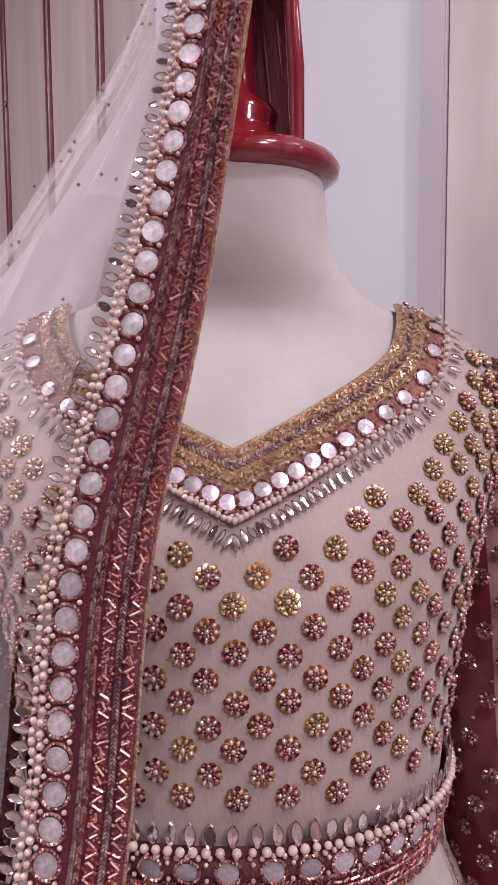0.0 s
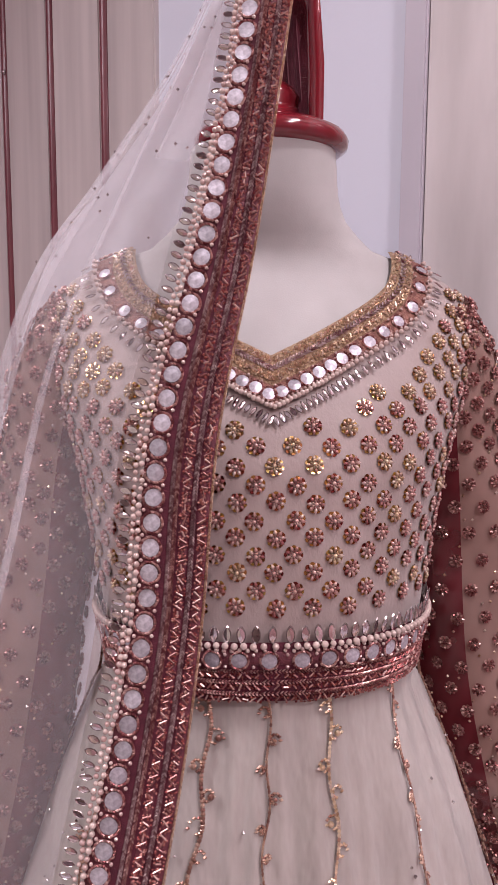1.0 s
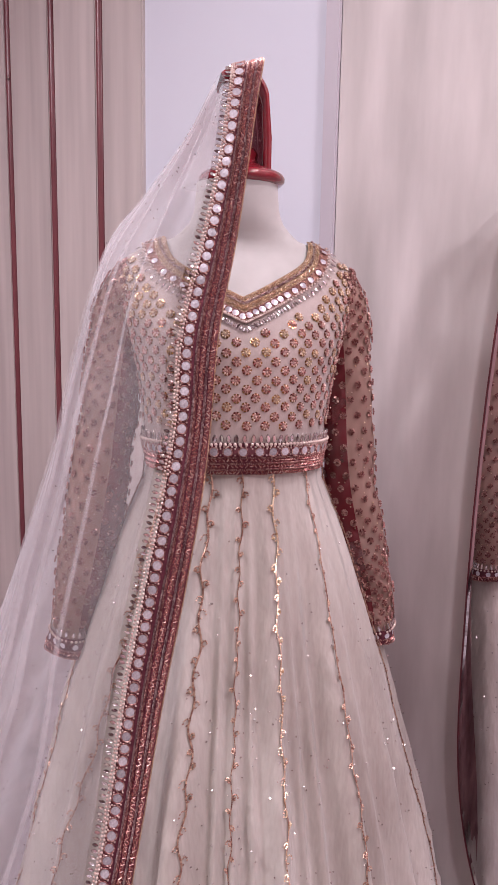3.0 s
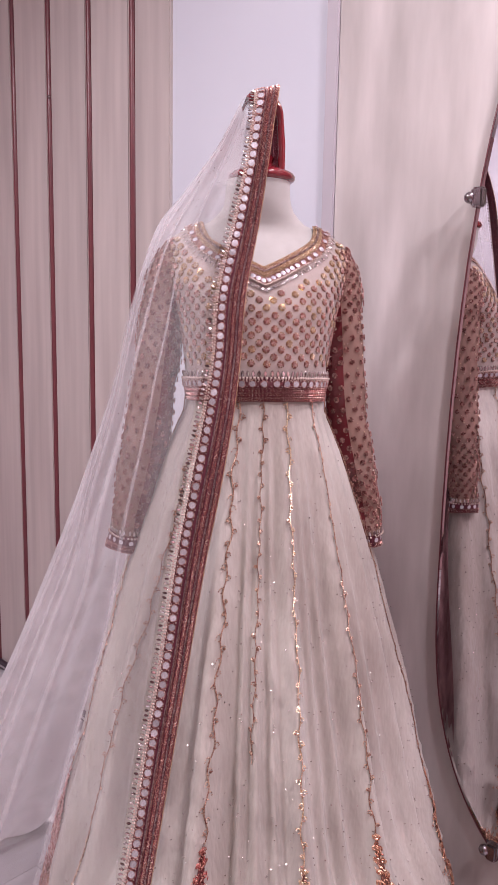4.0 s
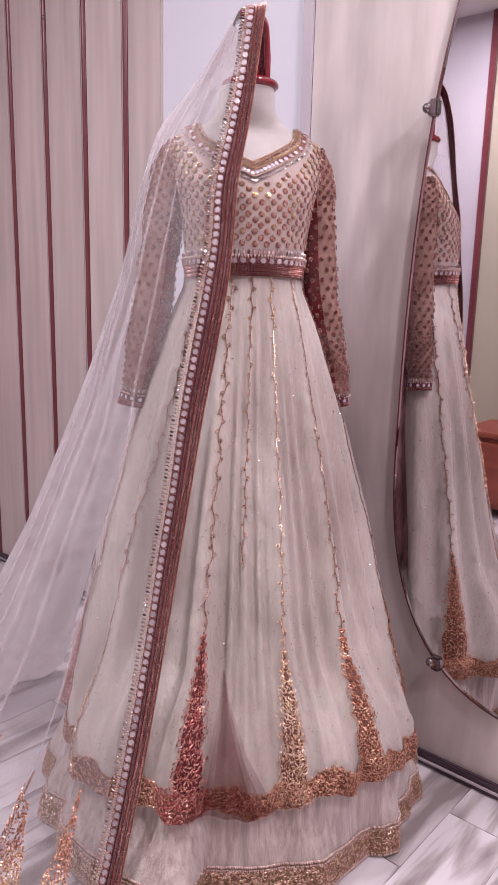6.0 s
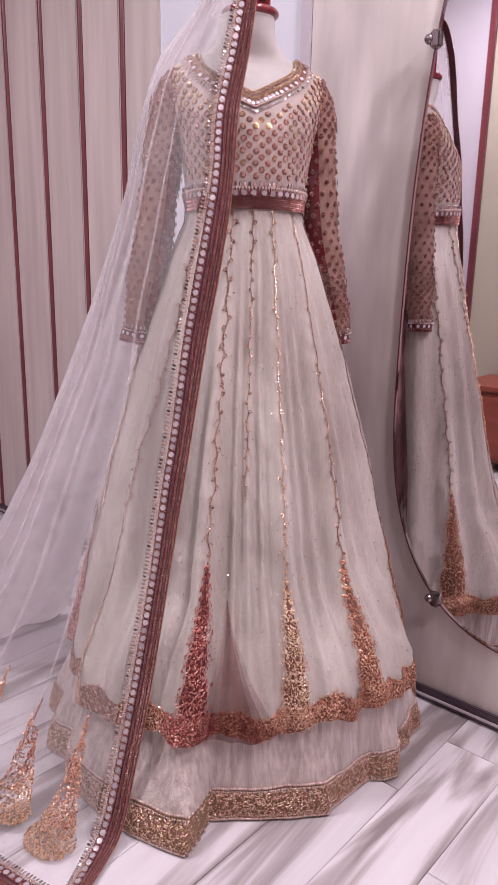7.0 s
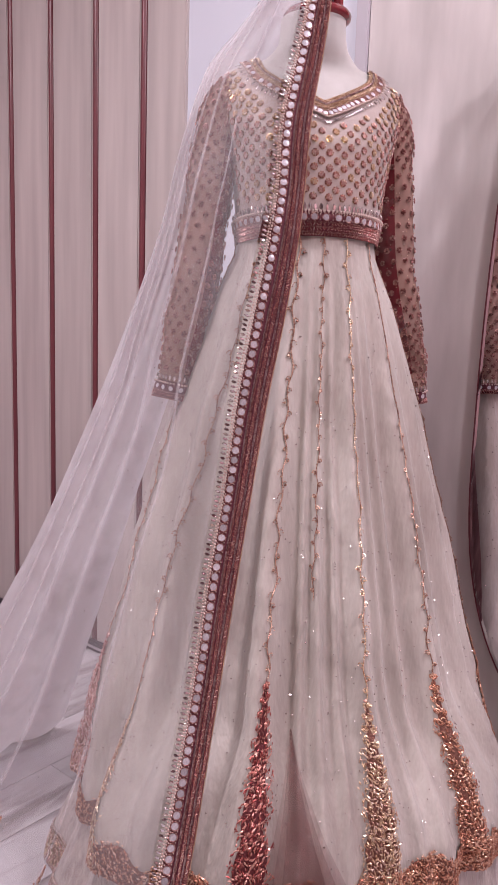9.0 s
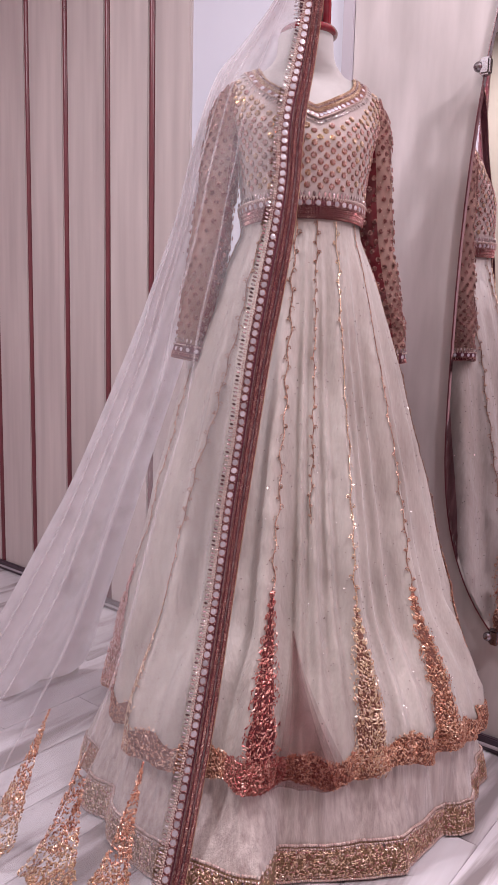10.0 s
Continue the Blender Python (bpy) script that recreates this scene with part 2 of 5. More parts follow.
# ---- mesh helpers ----
def empty(name, m, label, category, group="", kind=""):
    ob = new(name)
    ob.empty_display_size = 0.05
    ob.matrix_basis = m
    return tagged(ob, label, category, group, kind)


def mesh_of(name, verts, faces, mats, index=None, smooth=True):
    me = bpy.data.meshes.new(name)
    me.from_pydata([tuple(v) for v in verts], [], [tuple(f) for f in faces])
    for m in mats if isinstance(mats, (list, tuple)) else [mats]:
        me.materials.append(m)
    if index is not None:
        me.polygons.foreach_set("material_index", index)
    me.polygons.foreach_set("use_smooth", [smooth] * len(me.polygons))
    me.update()
    return me


def child(name, me, parent, label="", kind="", at=None):
    ob = new(name, me)
    ob.parent = parent
    if at is not None:
        ob.matrix_basis = at
    return tagged(ob, label, "", "", kind)


def part(name, bm, mat, parent, label="", kind="", smooth=False):
    """A bmesh as one mesh under a thing, or at top level."""
    me = bpy.data.meshes.new(name)
    bmesh.ops.recalc_face_normals(bm, faces=bm.faces)
    bm.to_mesh(me)
    bm.free()
    me.materials.append(mat)
    me.polygons.foreach_set("use_smooth", [smooth] * len(me.polygons))
    ob = new(name, me)
    if parent is not None:
        ob.parent = parent
    return tagged(ob, label, "", "", kind)


def box(bm, x0, x1, y0, y1, z0, z1, bevel=0.0):
    r = bmesh.ops.create_cube(bm, size=1)
    vs = r["verts"]
    for v in vs:
        v.co = Vector(((x0 + x1) / 2 + v.co.x * (x1 - x0), (y0 + y1) / 2 + v.co.y * (y1 - y0), (z0 + z1) / 2 + v.co.z * (z1 - z0)))
    if bevel:
        es = list({e for v in vs for e in v.link_edges})
        bmesh.ops.bevel(bm, geom=es, offset=bevel, segments=2, affect="EDGES")
    return bm


def grid_faces(nu, nv, wrap=False):
    """Faces of nv rows of nu points each."""
    out = []
    for j in range(nv - 1):
        for i in range(nu if wrap else nu - 1):
            k = (i + 1) % nu
            out.append((j * nu + i, j * nu + k, (j + 1) * nu + k, (j + 1) * nu + i))
    return out


def spline(points, t):
    """Catmull-Rom through the points, t from 0 to 1, by index."""
    n = len(points) - 1
    f = min(max(t, 0.0), 1.0) * n
    i = min(int(f), n - 1)
    f -= i
    p = [np.array(points[min(max(i + k, 0), n)], float) for k in (-1, 0, 1, 2)]
    return 0.5 * (2 * p[1] + (p[2] - p[0]) * f + (2 * p[0] - 5 * p[1] + 4 * p[2] - p[3]) * f * f + (3 * p[1] - p[0] - 3 * p[2] + p[3]) * f ** 3)


def unit(v):
    return v / (np.linalg.norm(v) + 1e-12)


def sphere_template(nu=8, nv=5):
    v = [(0, 0, -1)]
    for j in range(1, nv):
        a = math.pi * j / nv - math.pi / 2
        v += [(math.cos(a) * math.cos(2 * math.pi * i / nu), math.cos(a) * math.sin(2 * math.pi * i / nu), math.sin(a)) for i in range(nu)]
    v.append((0, 0, 1))
    f = [(0, 1 + (i + 1) % nu, 1 + i) for i in range(nu)]
    for j in range(nv - 2):
        f += [(1 + j * nu + i, 1 + j * nu + (i + 1) % nu, 1 + (j + 1) * nu + (i + 1) % nu, 1 + (j + 1) * nu + i) for i in range(nu)]
    top = len(v) - 1
    f += [(top, top - nu + i, top - nu + (i + 1) % nu) for i in range(nu)]
    return np.array(v, float), f


SPHERE = sphere_template()
OCTA = (np.array([(1, 0, 0), (0, 1, 0), (-1, 0, 0), (0, -1, 0), (0, 0, 1), (0, 0, -1)], float),
        [(0, 1, 4), (1, 2, 4), (2, 3, 4), (3, 0, 4), (1, 0, 5), (2, 1, 5), (3, 2, 5), (0, 3, 5)])
BAR = (np.array([(x, y, z) for x in (-1, 1) for y, z in ((1, 0), (0, 1), (-1, 0), (0, -1))], float),
       [(0, 1, 5, 4), (1, 2, 6, 5), (2, 3, 7, 6), (3, 0, 4, 7), (3, 2, 1, 0), (4, 5, 6, 7)])


def ring_template(outer, inner, n=14):
    """A raised ring, outer and inner outlines as functions of the angle."""
    v, f = [], []
    for i in range(n):
        a = 2 * math.pi * i / n
        for r, z in ((outer, 0.0), ((outer + inner) / 2, 0.5), (inner, 0.0)):
            v.append((r * math.cos(a), r * math.sin(a), z))
    for i in range(n):
        k = (i + 1) % n
        for j in range(2):
            f.append((i * 3 + j, k * 3 + j, k * 3 + j + 1, i * 3 + j + 1))
    return np.array(v, float), f


# a marquise: pointed at both ends of x, a raised rim and a faceted mirror inside
_m = []
for _i in range(10):
    _a = 2 * math.pi * _i / 10
    _c = math.cos(_a)
    _m.append((_c, math.sin(_a) * (1 - 0.35 * abs(_c)) * 0.5))
MARQ_RIM = (np.array([(x * s, y * s, z) for x, y in _m for s, z in ((1, 0), (0.88, 0.25), (0.74, 0.05))], float),
            [(i * 3 + j, ((i + 1) % 10) * 3 + j, ((i + 1) % 10) * 3 + j + 1, i * 3 + j + 1) for i in range(10) for j in range(2)])
MARQ_GLASS = (np.array([(x * 0.76, y * 0.76, 0.06) for x, y in _m] + [(0, 0, 0.2)], float), [(i, (i + 1) % 10, 10) for i in range(10)])


class Heap:
    """Many small pieces joined into one mesh."""

    def __init__(self):
        self.v, self.f, self.n = [], [], 0

    def add(self, template, origin, x, y, z, sx, sy=None, sz=None):
        sy, sz = sx if sy is None else sy, sx if sz is None else sz
        tv, tf = template
        m = np.stack([np.asarray(x) * sx, np.asarray(y) * sy, np.asarray(z) * sz])
        self.v.append(tv @ m + np.asarray(origin))
        self.f += [tuple(i + self.n for i in f) for f in tf]
        self.n += len(tv)

    def mesh(self, name, mat, smooth=True):
        return mesh_of(name, np.concatenate(self.v) if self.v else [], self.f, mat, smooth=smooth)


def oriented(x, y, z, origin):
    return Matrix(((x[0], y[0], z[0], origin[0]), (x[1], y[1], z[1], origin[1]), (x[2], y[2], z[2], origin[2]), (0, 0, 0, 1)))


rng = random.Random(7)

# ---- the room ----
W = pose(0.4390, 0.5820, 0, 0, 0, -37.01)   # x along the wall, y into it, z up


def wall_block(name, x0, x1, y0, y1, z0, z1, mat, label, category="wall", bevel=0.0, kind="structure", parent=None):
    ob = part(name, box(bmesh.new(), x0, x1, y0, y1, z0, z1, bevel), mat, parent)
    if parent is None:
        ob.matrix_basis = W
        tagged(ob, label, category, "", kind)
    return ob


X0, X1, YB = -2.75, 1.75, -2.55
wall_block("wall_back", X0, X1, 0.022, 0.16, 0, CEILING, DARK_GAP, "solid back wall behind the painted and boarded panels")
wall_block("wall_panel_right", -0.4755, X1, 0.0, 0.022, 0.0, CEILING, STONE_WALL, "brushed beige plaster wall panel with faint vertical streaks", bevel=0.002)
wall_block("trim_upright", -0.508, -0.476, -0.004, 0.022, 0.0, CEILING, FRAME_PAINT, "grey lilac painted upright trim beside the white panel", "trim", 0.002)
wall_block("wall_panel_white", -1.022, -0.509, 0.006, 0.022, 0.0, CEILING, WHITE_PANEL, "smooth white painted wall panel, brightly lit")
wall_block("wall_opposite", X0, X1, YB - 0.12, YB, 0, CEILING, CREAM_WALL, "cream yellow painted wall across the room")
# the side walls are added to close the room and tint its fill light
wall_block("wall_left", X0 - 0.12, X0, YB, 0.16, 0, CEILING, FILL_TINT_WALL, "added side wall, rose-coloured to dim and tint the bounced light")
wall_block("wall_right", X1, X1 + 0.12, YB, 0.16, 0, CEILING, FILL_TINT_WALL, "added side wall, rose-coloured to dim and tint the bounced light")
ceiling = wall_block("ceiling", X0 - 0.1, X1 + 0.1, YB - 0.1, 0.16, CEILING, CEILING + 0.1, CEIL, "plain white painted ceiling", "ceiling")

# limed boards between maroon rods
boarding = empty("wall_boarding", W, "limed wood wall boarding with maroon half-round rods", "wall panelling", kind="structure")
RODS = [-2.47, -2.25, -2.035, -1.82, -1.605, -1.39, -1.185]
edges = [X0] + RODS + [-1.022]
for i in range(len(edges) - 1):
    a0 = edges[i] + (0.014 if i else 0)
    a1 = edges[i + 1] - (0.013 if i < len(RODS) else 0)
    part("board", box(bmesh.new(), a0, a1, -0.004, 0.022, 0.0, CEILING, 0.003), BOARD, boarding)
for r in RODS:
    bm = bmesh.new()
    ring = [(r + 0.0015 + 0.0115 * math.cos(a), 0.010 - 0.020 * math.sin(a)) for a in np.linspace(0, math.pi, 9)]
    lo = [bm.verts.new((x, y, 0.0)) for x, y in ring]
    hi = [bm.verts.new((x, y, CEILING)) for x, y in ring]
    for i in range(8):
        bm.faces.new((lo[i], lo[i + 1], hi[i + 1], hi[i]))
    part("rod", bm, MAROON_ROD, boarding, "maroon lacquered half-round rod", smooth=True)
bm = bmesh.new()
bmesh.ops.create_uvsphere(bm, u_segments=10, v_segments=6, radius=0.006)
for v in bm.verts:
    v.co = Vector((v.co.x - 1.598, v.co.y * 0.5 - 0.008, v.co.z + 2.02))
part("screw_head", bm, SILVER, boarding, "small bright screw head", smooth=True)


def skirting(name, x0, x1):
    ob = empty(name, W, "low plum skirting with a pale bead along the wall", "skirting", kind="structure")
    part("board", box(bmesh.new(), x0, x1, -0.018, -0.0042, 0.0, 0.036, 0.003), SKIRTING, ob)
    part("bead", box(bmesh.new(), x0, x1, -0.024, -0.0185, 0.013, 0.021, 0.002), SKIRTING_PALE, ob, "pale raised bead")
    return ob


skirting("baseboard_right", -0.47, X1)
skirting("baseboard_left", X0, -1.025)

# a doorway trim and a low red cupboard on the far side, seen in the mirror
wall_block("wall_panel_lilac", X0, -1.185, YB, YB + 0.012, 0.0, CEILING, FRAME_PAINT, "grey lilac painted wall panel across the room")
wall_block("trim_door", -1.184, -1.150, YB, YB + 0.03, 0.0, CEILING, MAROON_ROD, "dark maroon door trim on the cream wall", "trim", 0.004)
cupboard = empty("low_cupboard", W @ pose(-0.70, YB + 0.22, 0), "red-brown wooden low cupboard against the cream wall", "cupboard")
part("body", box(bmesh.new(), -0.28, 0.28, -0.2, 0.2, 0.05, 0.42, 0.006), RED_WOOD, cupboard)
part("top", box(bmesh.new(), -0.3, 0.3, -0.21, 0.22, 0.422, 0.45, 0.006), RED_WOOD, cupboard)
for s in (-1, 1):
    part("door", box(bmesh.new(), 0.14 * s - 0.13, 0.14 * s + 0.13, 0.203, 0.22, 0.08, 0.40, 0.004), RED_WOOD, cupboard)
    part("foot", box(bmesh.new(), 0.22 * s - 0.02, 0.22 * s + 0.02, -0.16, 0.16, 0.0, 0.0495), RED_WOOD, cupboard)

# ceiling downlights
for lx_, ly_, lw_ in LAMPS:
    lamp = empty("ceiling_downlight", pose(lx_, ly_, CEILING), "round recessed ceiling downlight, lit", "ceiling light", "ceiling downlights")
    bm = bmesh.new()
    bmesh.ops.create_cone(bm, cap_ends=True, segments=32, radius1=0.085, radius2=0.095, depth=0.012)
    for v in bm.verts:
        v.co.z -= 0.007
    part("rim", bm, CEIL, lamp)
    bm = bmesh.new()
    bmesh.ops.create_circle(bm, cap_ends=True, segments=32, radius=0.07)
    for v in bm.verts:
        v.co.z = -0.0145
    part("diffuser", bm, GLOW, lamp)

# oval mirror on clips
MIRROR_OUT, MIRROR_TURN = -0.012, 0.0
mirror = empty("oval_mirror", W @ pose(0, MIRROR_OUT, 0, 0, 0, MIRROR_TURN), "tall frameless oval wall mirror held by dark clips", "mirror")
MS, MZ, MA, MB_UP, MB_LOW, OVAL = 0.25, 0.80, 0.417, 1.385, 0.602, 2.5


def oval(a, scale=1.0):
    x, z = (math.copysign(abs(k) ** (2 / OVAL), k) for k in (math.cos(a), math.sin(a)))
    return MS + MA * scale * x, MZ + (MB_UP if z > 0 else MB_LOW) * scale * z


bm = bmesh.new()
loops = []
for sc_, y_ in ((1.0, 0.002), (1.0, -0.003), (0.985, -0.0055)):
    loops.append([bm.verts.new((oval(2 * math.pi * i / 96, sc_)[0], y_, oval(2 * math.pi * i / 96, sc_)[1])) for i in range(96)])
for k in range(2):
    for i in range(96):
        j = (i + 1) % 96
        bm.faces.new((loops[k][i], loops[k][j], loops[k + 1][j], loops[k + 1][i]))
bm.faces.new(loops[2])
part("glass", bm, MIRROR, mirror, "silvered glass with a bevelled edge")
bm = bmesh.new()
loops = []
for sc_, y_ in ((0.995, 0.0025), (1.006, 0.0025), (1.006, -0.0035), (1.0, -0.0036)):
    loops.append([bm.verts.new((oval(2 * math.pi * i / 96, sc_)[0], y_, oval(2 * math.pi * i / 96, sc_)[1])) for i in range(96)])
for k in range(3):
    for i in range(96):
        j = (i + 1) % 96
        bm.faces.new((loops[k][i], loops[k][j], loops[k + 1][j], loops[k + 1][i]))
part("edge_band", bm, MAROON_ROD, mirror, "dark edge band")
for z_, side in ((1.555, -1), (0.285, -1), (1.555, 1), (0.285, 1)):
    s_ = (z_ - MZ) / (MB_UP if z_ > MZ else MB_LOW)
    x_ = MS + side * MA * (1 - abs(s_) ** OVAL) ** (1 / OVAL)
    clip = part("clip", box(bmesh.new(), x_ - 0.012, x_ + 0.012, -0.016, 0.004, z_ - 0.018, z_ + 0.018, 0.004), CHROME, mirror, "dark chrome mirror clip")
    bm = bmesh.new()
    bmesh.ops.create_uvsphere(bm, u_segments=12, v_segments=8, radius=0.011)
    for v in bm.verts:
        v.co = Vector((v.co.x + x_ + side * 0.014, v.co.y - 0.012, v.co.z + z_))
    part("knob", bm, CHROME, clip, smooth=True)

# ---- the dress form and the gown ----
D = pose(-0.07, 0.505, 0, 0, 0, 14.36)   # stands at the form's axis, front towards -y

TORSO_ROWS = np.array([  # z, half width, front, back
    (1.10, .104, -.116, .080), (1.16, .112, -.124, .085), (1.22, .121, -.128, .088), (1.28, .128, -.127, .090),
    (1.335, .138, -.124, .095), (1.365, .148, -.112, .095), (1.39, .156, -.094, .092), (1.42, .162, -.074, .085),
    (1.445, .158, -.056, .072), (1.46, .145, -.044, .060), (1.475, .118, -.036, .052), (1.485, .088, -.036, .046),
    (1.50, .066, -.042, .045), (1.52, .057, -.049, .047), (1.558, .054, -.052, .052)])


def torso(phi, z, off=0.0):
    """A point of the torso: phi from the front round to +x."""
    a, f, b = (np.interp(z, TORSO_ROWS[:, 0], TORSO_ROWS[:, k]) for k in (1, 2, 3))
    s, c = math.sin(phi), math.cos(phi)
    mid = (f + b) / 2 * 0.25
    y = mid + (f - mid) * abs(c) ** 0.9 if c > 0 else mid + (b - mid) * abs(c) ** 0.9
    ex = math.copysign(abs(s) ** 0.9, s)
    p = np.array((a * ex, y, z))
    if off:
        p = p + off * unit(np.array((ex / a, (c / -f) * -1.0 if c > 0 else -c / b, 0.0)) * np.array((1, 1, 1)))
    return p


def front(x, z, off=0.0):
    """A point of the bodice's front over (x, z), with the outward normal."""
    a = np.interp(z, TORSO_ROWS[:, 0], TORSO_ROWS[:, 1])
    r = min(abs(x) / a, 0.995)
    phi = math.copysign(math.asin(r ** (1 / 0.9)), x)
    p = torso(phi, z)
    p1, p2 = torso(phi + 0.03, z), torso(phi, z + 0.004)
    n = unit(np.cross(p1 - p, p2 - p))
    return p + n * off, n


verts, rows = [], np.linspace(1.10, 1.556, 46)
for z in rows:
    for i in range(48):
        p = torso(2 * math.pi * i / 48, z)
        ax = np.array((0, 0.0, z))
        verts.append(ax + (p - ax) * 0.965 if z < 1.49 else p)
faces = grid_faces(48, len(rows), True)
index = [0] * len(faces)


def lathe(profile, cx, cy, n=32):
    """A turned solid, in the red lacquer."""
    base = len(verts)
    for r, z in profile:
        for i in range(n):
            a = 2 * math.pi * i / n
            verts.append(np.array((cx + r * math.cos(a), cy + r * math.sin(a), z)))
    for f in grid_faces(n, len(profile), True):
        faces.append(tuple(base + k for k in f))
        index.append(1)


lathe([(r_ * 0.90, z_ + 0.003) for r_, z_ in [(.0, 1.552), (.057, 1.552), (.0635, 1.556), (.0645, 1.561), (.061, 1.566), (.050, 1.571), (.034, 1.576), (.026, 1.580),
       (.022, 1.586), (.024, 1.592), (.019, 1.599), (.011, 1.604), (.009, 1.612), (.0085, 1.66), (.0, 1.661)]], 0.006, 0.0)
# the bent board that stands for the head
base = len(verts)
path = []
for k in range(19):
    a = math.pi * 0.72 * k / 18
    path.append((-0.002 + 0.038 * math.cos(a) * (1 if a < math.pi / 2 else 1.0), 1.655 + 0.040 * math.sin(a)))
path = [(0.040, 1.572), (0.040, 1.61)] + path 
for x, z in path:
    tx, tz = x + 0.001, z - 1.62
    nrm = unit(np.array((tx, 0, max(tz, 0.0))))
    for o, y in ((0, -0.035), (0, 0.035), (-0.007, 0.035), (-0.007, -0.035)):
        verts.append(np.array((x, y, z)) + nrm * o)
for f in grid_faces(4, len(path), True):
    faces.append(tuple(base + k for k in f))
    index.append(1)
mannequin = new("mannequin", mesh_of("mannequin", verts, faces, [TORSO, RED_LACQUER], index))
mannequin.matrix_basis = D
tagged(mannequin, "cream jersey dress form with red lacquered neck cap", "mannequin")
stand_v, stand_f = [], []
STANDZ = [(0.15, 0.0), (0.15, 0.012), (0.10, 0.022), (0.03, 0.03), (0.018, 0.06), (0.018, 1.09), (0.06, 1.099)]
stand = new("mannequin_stand", mesh_of("mannequin_stand", [(r * math.cos(2 * math.pi * i / 24), r * math.sin(2 * math.pi * i / 24), z) for r, z in STANDZ for i in range(24)],
                                        grid_faces(24, len(STANDZ), True), RED_LACQUER))
stand.matrix_basis = D
tagged(stand, "red lacquered round stand under the gown", "stand")

gown = empty("gown", D, "ivory floor-length gown with gold and maroon beadwork on a dress form", "dress")

# neckline, in front view: half of it, from the point of the V to the shoulder
NECK = np.array([(0.0, 1.405), (0.012, 1.4108), (0.024, 1.4165), (0.040, 1.4250), (0.056, 1.4340), (0.074, 1.4450), (0.086, 1.4550), (0.0915, 1.466), (0.0935, 1.475), (0.094, 1.482)])



def neck_z(x):
    return np.interp(abs(x), NECK[:, 0], NECK[:, 1]) if abs(x) < 0.094 else 1.7


verts = []
NU, NV = 96, 30
for j in range(NV):
    for i in range(NU):
        phi = 2 * math.pi * i / NU
        top = 1.20
        for z in np.linspace(1.34, 1.484, 60):
            p = torso(phi, z)
            lim = neck_z(p[0]) if math.cos(phi) > 0 else max(1.468, min(neck_z(p[0]), 1.4835))
            if z > lim:
                break
            top = z
        z = 1.195 + (top - 1.195) * j / (NV - 1)
        p = torso(phi, z, 0.0012)
        wob = 0.0012 * math.sin(phi * 9 + z * 70) * max(0, 1.3 - z) * 8
        verts.append(p * np.array((1 + wob, 1 + wob, 1)))
child("bodice", mesh_of("bodice", verts, grid_faces(NU, NV, True), BODICE), gown, "cream silk bodice covered with beaded flowers")


# ---- trims: bands of beads, discs and cords along a path ----
def frames(fn, s, w):
    p = fn(s, w)
    t = unit(fn(s + 0.002, w) - fn(s - 0.002, w))
    c = fn(s, w + 0.002) - fn(s, w - 0.002)
    c = unit(c - t * np.dot(c, t))
    n = np.cross(t, c)
    return p, t, c, n


